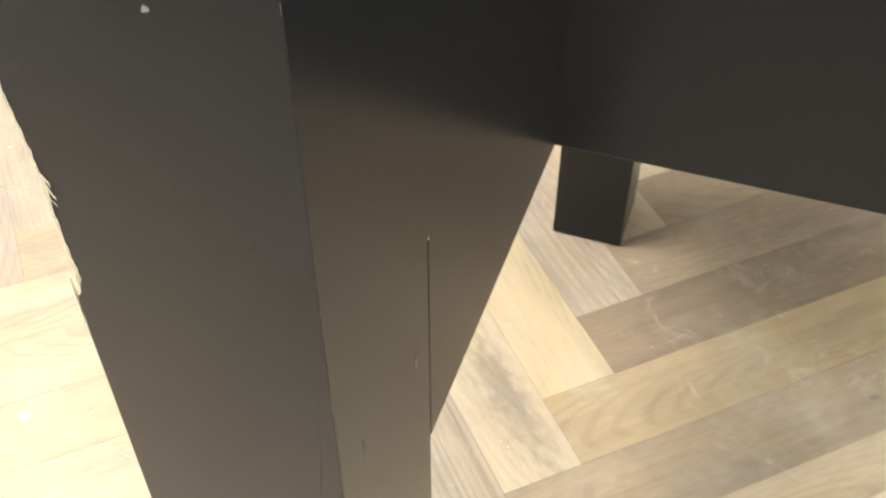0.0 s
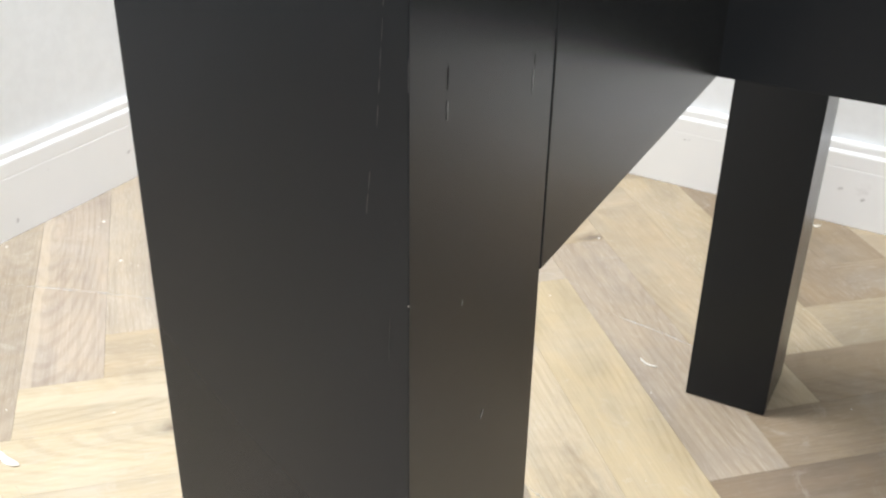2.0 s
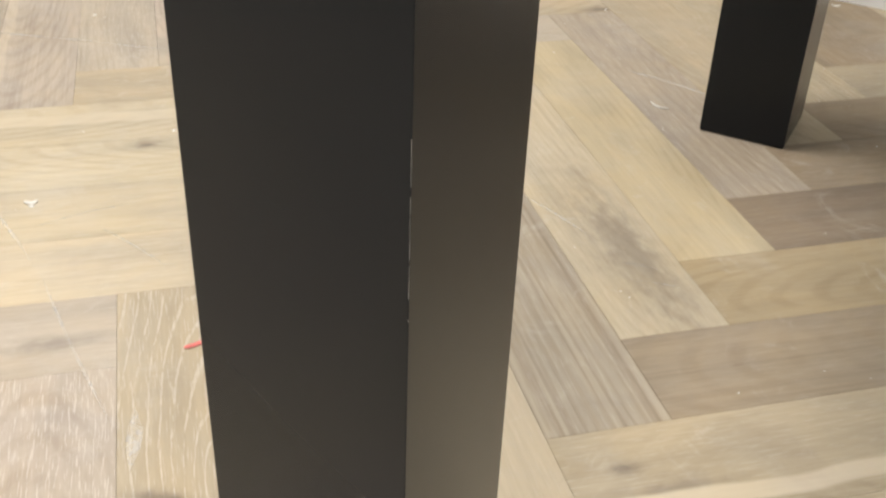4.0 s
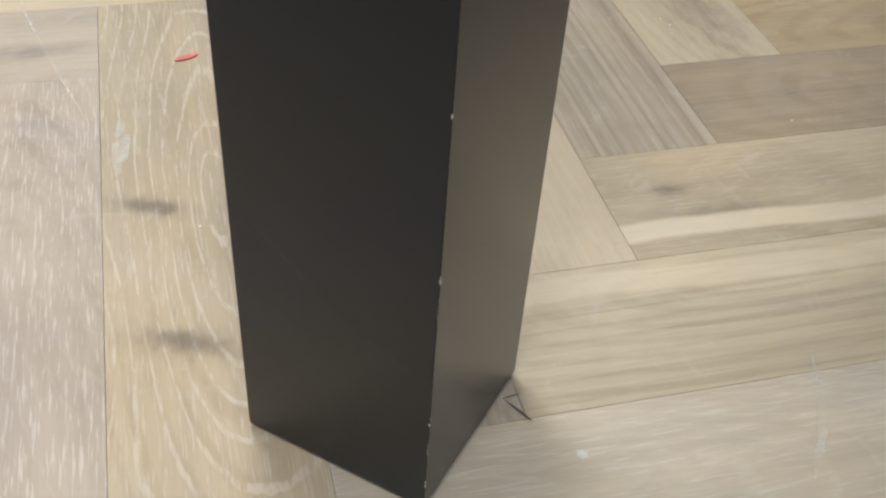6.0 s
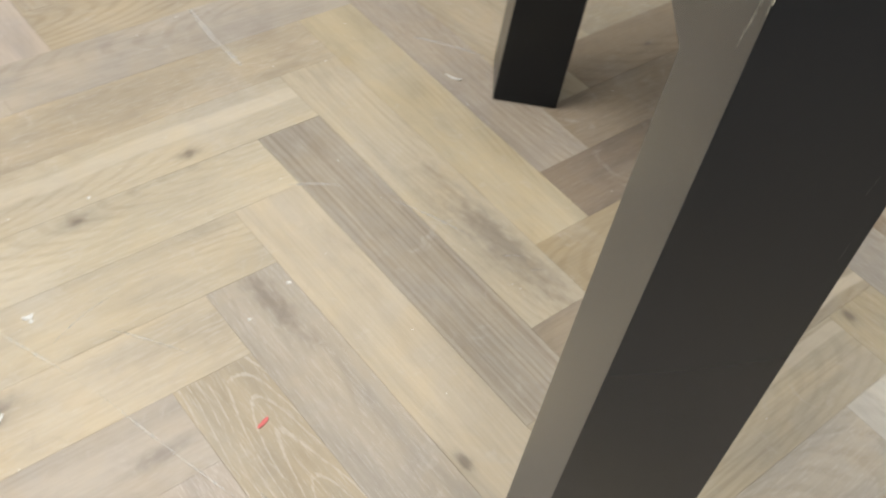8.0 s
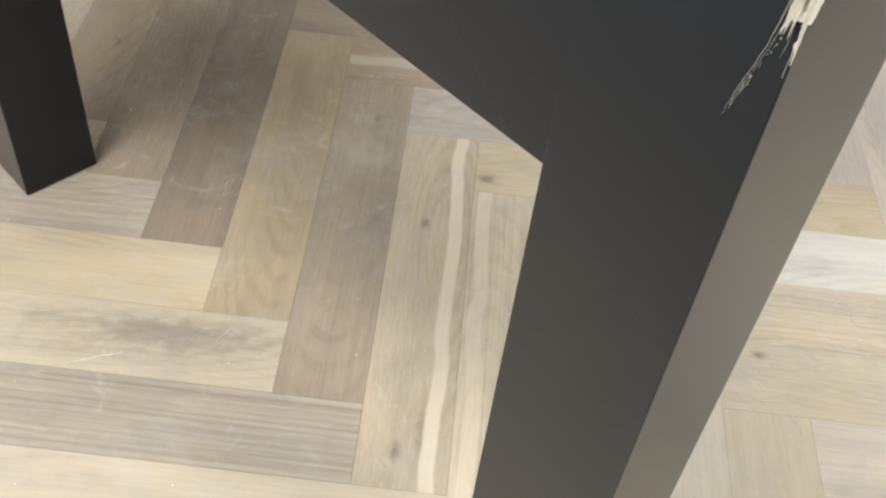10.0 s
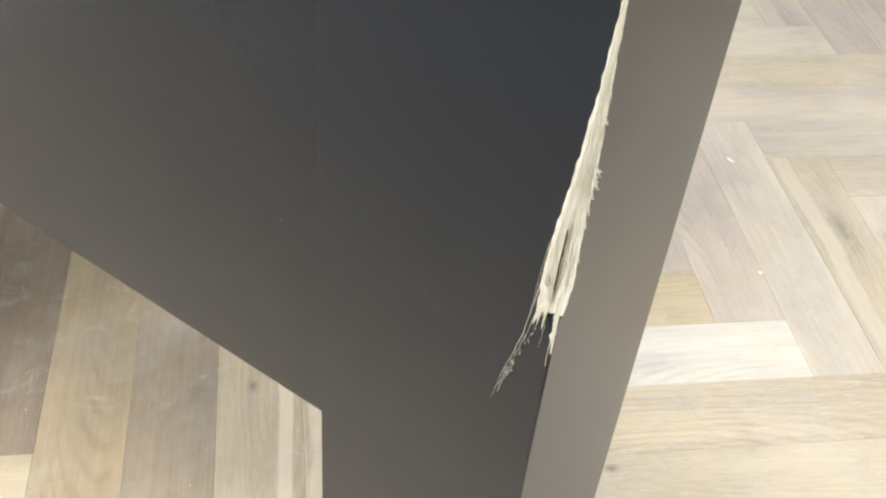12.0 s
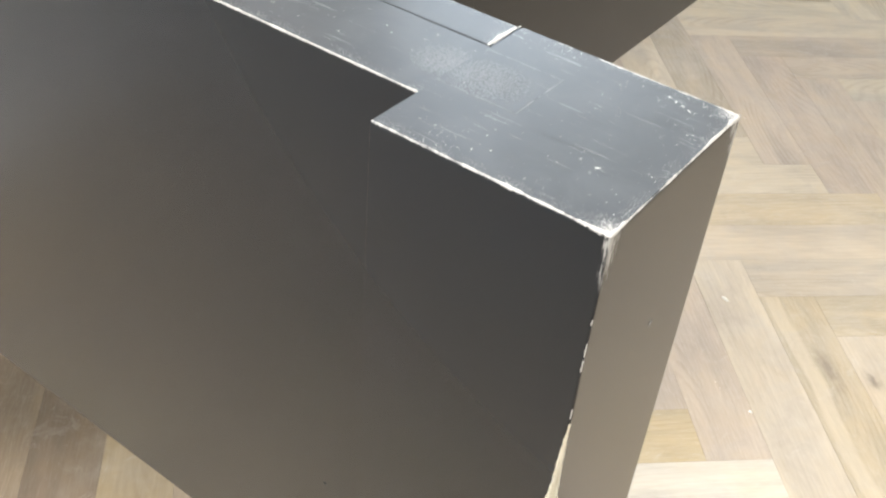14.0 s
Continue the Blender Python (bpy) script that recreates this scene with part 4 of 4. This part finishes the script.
rng = random.Random(11)
NAMES = ["straw", "pale", "honey", "smoke", "rose"]
floor_back = floor.matrix_basis.inverted()
far = {"A": bmesh.new(), "B": bmesh.new()}
FAR_TURN = {"A": pose(0, 0, 0, 0, 0, 45 + TURN), "B": pose(0, 0, 0, 0, 0, 135 + TURN)}
for n_plank, (_, key, kind, m, cut) in enumerate(planks):
    jitter = [rng.uniform(0.94, 1.06) for _ in range(3)]
    lift = rng.uniform(-0.00008, 0.00008)
    pick = rng.choice(NAMES)
    bend = random.Random(n_plank + 300)
    arch = [bend.uniform(-0.35, 0.35), bend.uniform(-0.06, 0.06), 0.0]
    grain = [rng.uniform(0, 0.5) ** 2, rng.uniform(0.05, 0.5), rng.uniform(0, 0.5) ** 2]
    if n_plank < 290:
        if cut:
            bm = plank_shape()
            cut_plank(bm, m)
            if not bm.verts:
                bm.free()
                continue
            mesh = mesh_of("plank", bm, OAK)
        else:
            mesh = PLANK
        ob = new("plank", mesh)
        ob.parent = floor
        ob.matrix_basis = floor_back @ Matrix.Translation((0, 0, lift)) @ m
        shade = (jitter[0] + jitter[1]) / 2
        ob.color = (*[c * shade * (1 + (k - 1) * 0.12) for c, k in zip(TONES[TONE.get(key, pick)], jitter)], 1.0)
        ob["grain"] = list(GRAIN.get(key, grain))
        for tag in MARKS:
            ob[tag] = [0.0, 0.0, 0.0]
        ob["arch"] = list(ARCH.get(key, arch))
        ob["sapwood"] = list(SAPWOOD.get(key, (0.0, 0.0, 0.0)))
        local = m.inverted()
        for tag, table in MARKS.items():
            for x, y, size in table:
                q = local @ Vector((x, y, 0))
                if abs(q.x) < PL / 2 and abs(q.y) < PW / 2:
                    ob[tag] = [q.x, q.y, size]
    else:
        bm = plank_shape()
        cut_plank(bm, m)
        bm.transform(FAR_TURN[kind].inverted() @ Matrix.Translation((0, 0, lift)) @ m)
        tmp = bpy.data.meshes.new("tmp")
        bm.to_mesh(tmp)
        bm.free()
        far[kind].from_mesh(tmp)
        bpy.data.meshes.remove(tmp)
for kind in "AB":
    ob = part("far_planks", far[kind], OAK_FAR, floor, m=floor_back @ FAR_TURN[kind])
    tagged(ob, kind="stuff")


# ---- marks and litter on the floor ----
def smear(x0, y0, x1, y1, wide, seed, bend=0.0):
    """A broken chalky drag mark on the planks."""
    rng = random.Random(seed)
    bm = bmesh.new()
    a, b = Vector((x0, y0, 0)), Vector((x1, y1, 0))
    along = (b - a).normalized()
    side = Vector((-along.y, along.x, 0))
    length = (b - a).length
    for s, e in ((0.0, length),):
        k = max(3, int((e - s) / 0.002))
        sections = []
        for i in range(k + 1):
            u = s + (e - s) * i / k
            fade = min(1.0, 3 * i / k, 3 * (k - i) / k) + 0.06
            w = wide * (1.0 + 0.4 * noise.noise(Vector((u * 120, seed, 0)))) * fade
            c = a + along * u + side * (bend * math.sin(math.pi * u / length) ) + Vector((0, 0, 0.0002))
            sections.append([c - side * w, c + side * w])
        ribbon(bm, sections)
    ob = part("scuff_mark", bm, SCUFF, floor, "pale chalky scuff")
    ob.matrix_basis = floor_back
    return ob


for i, (x0, y0, x1, y1, wide, bend) in enumerate((
        (-0.530, 0.305, -0.385, 0.238, 0.0013, 0.002), (-0.380, 0.237, -0.197, 0.125, 0.0011, -0.002), (-0.202, 0.149, -0.165, 0.103, 0.0045, 0.001), (-0.432, 0.283, -0.388, 0.360, 0.0009, 0.004), (-0.392, 0.311, -0.294, 0.292, 0.0008, 0.002), (0.213, 0.160, 0.225, 0.100, 0.0022, 0.002),
        (0.205, 0.175, 0.214, 0.155, 0.0012, 0.0), (-0.380, 0.810, -0.335, 0.760, 0.0030, 0.002), (-0.135, 0.888, -0.002, 0.864, 0.0022, 0.004),
        (-0.245, 0.553, -0.170, 0.568, 0.0018, 0.003), (-0.430, 0.875, -0.335, 0.765, 0.0040, -0.004), (-0.860, 0.560, -0.560, 0.660, 0.0020, 0.006),
        (-0.620, 0.300, -0.470, 0.120, 0.0018, 0.005), (-0.130, 0.560, -0.020, 0.515, 0.0014, 0.003), (0.619, 0.107, 0.587, 0.037, 0.0016, 0.002), (0.696, -0.016, 0.704, -0.038, 0.0012, 0.003), (0.717, -0.022, 0.706, -0.040, 0.0008, 0.001), (0.015, 0.489, 0.053, 0.494, 0.0009, 0.002), (0.024, 0.465, 0.074, 0.479, 0.0008, 0.002))):
    smear(x0, y0, x1, y1, wide, 40 + i, bend)


def flake(name, material, label, category, x, y, length, wide, turn, curl, seed, group=""):
    """A thin curled chip that lies on the floor."""
    rng = random.Random(seed)
    bm = bmesh.new()
    rows = []
    for i in range(9):
        t = i / 8 - 0.5
        w = wide / 2 * (1 - (2 * t) ** 4 * 0.75) * rng.uniform(0.85, 1.1)
        z = curl * (2 * t) ** 2 + 0.0003
        u, bow = t * length, curl * 1.5 * (2 * t) ** 2
        rows.append([(u, bow - w, z + 0.0004), (u, bow, z), (u, bow + w, z + 0.0002), (u, bow + w * 0.9, z + 0.0007), (u, bow, z + 0.0008), (u, bow - w * 0.9, z + 0.0009), (u, bow - w, z + 0.0004)])
    ribbon(bm, rows)
    ob = part(name, bm, material, m=pose(x, y, 0.0, 0, 0, turn), smooth=True)
    return tagged(ob, label, category, group)


flake("plastic_shred", RED, "small bright red plastic shred on the floor", "litter", -0.2125, 0.223, 0.016, 0.0046, 62, 0.0002, 1)
flake("paint_flake", FLAKE, "curled white paint flake on the oak floor", "paint flake", -0.566, 0.327, 0.034, 0.009, -8, 0.0014, 2, "paint flakes on the floor")
flake("paint_flake", FLAKE, "small curled white paint flake beside the far leg", "paint flake", -0.055, 0.806, 0.024, 0.0036, -18, 0.0016, 3, "paint flakes on the floor")
flake("paint_flake", FLAKE, "short white paint flake on the oak floor", "paint flake", 1.058, 0.221, 0.014, 0.006, 70, 0.0012, 4, "paint flakes on the floor")
flake("paint_flake", FLAKE, "tiny white paint flake near the skirting", "paint flake", 0.050, 1.262, 0.012, 0.006, 20, 0.001, 5, "paint flakes on the floor")
flake("paint_flake", FLAKE, "tiny white paint flake on the oak floor", "paint flake", -0.465, 0.310, 0.012, 0.006, 40, 0.001, 6, "paint flakes on the floor")
flake("paint_flake", FLAKE, "white paint flake stuck to a dark knot", "paint flake", -0.452, 0.190, 0.011, 0.0035, 80, 0.0005, 7, "paint flakes on the floor")

bm = bmesh.new()
rng = random.Random(77)
near = [(-0.854, 0.762), (-0.758, 0.758), (-0.753, 0.689), (-0.455, 0.487), (-0.461, 0.306), (-0.915, 0.640), (-0.214, 1.069), (-0.248, 0.347), (-0.216, 0.405), (0.864, 0.094), (0.132, 0.060)]
for _ in range(150):
    near.append((rng.uniform(-0.93, 0.1), rng.uniform(-0.3, 1.25)) if rng.random() < 0.6 else (rng.uniform(0.1, 1.9), rng.uniform(-0.5, 1.2)))
for i, (x, y) in enumerate(near):
    r = rng.uniform(0.0022, 0.0036) if i < 11 else rng.uniform(0.0005, 0.0014)
    vs = [bm.verts.new((x + r * math.cos(a) * rng.uniform(0.6, 1.2), y + r * math.sin(a) * rng.uniform(0.6, 1.2), 0.0003)) for a in [k * math.tau / 6 for k in range(6)]]
    tip = bm.verts.new((x + r * rng.uniform(-0.3, 0.3), y, 0.0003 + r * 0.6))
    for k in range(6):
        bm.faces.new((vs[k], vs[(k + 1) % 6], tip))
    bm.faces.new(vs[::-1])
tagged(part("crumbs", bm, FLAKE), "white plaster crumbs and dust specks on the floor", "crumbs", kind="stuff")

bm = bmesh.new()
flecks(bm, [((0.0985, 0.068, 0.0003), 0.020, 0.0016, -0.3), ((0.092, 0.0745, 0.0003), 0.012, 0.001, 0.9)], (0, 0, 1), 61, 0.0002)
ob = part("dark_scuff", bm, SOOT, floor, "dark split beside the leg foot")
ob.matrix_basis = floor_back

# grey knocks on the skirting
def knocks(board, spots, normal, seed):
    bm = bmesh.new()
    flecks(bm, spots, normal, seed, 0.0003)
    ob = part("scuff_mark", bm, KNOCK, board, "grey knock in the white paint")
    return ob


sk = X0 + 0.0155
knocks(board_w, [((sk, 0.850, 0.047), 0.010, 0.006, 0.4), ((sk, 0.635, 0.022), 0.008, 0.006, 1.0), ((sk, 0.945, 0.081), 0.012, 0.004, 0.1), ((sk, 0.70, 0.075), 0.004, 0.002, 0.1)], (1, 0, 0), 62)
sk = Y1 - 0.0155
knocks(board_n, [((-0.215, sk, 0.079), 0.004, 0.003, 0.2), ((-0.222, sk, 0.078), 0.003, 0.003, 0.2), ((0.014, sk, 0.056), 0.010, 0.005, 0.3), ((0.047, sk, 0.046), 0.008, 0.006, 0.8)], (0, -1, 0), 63)
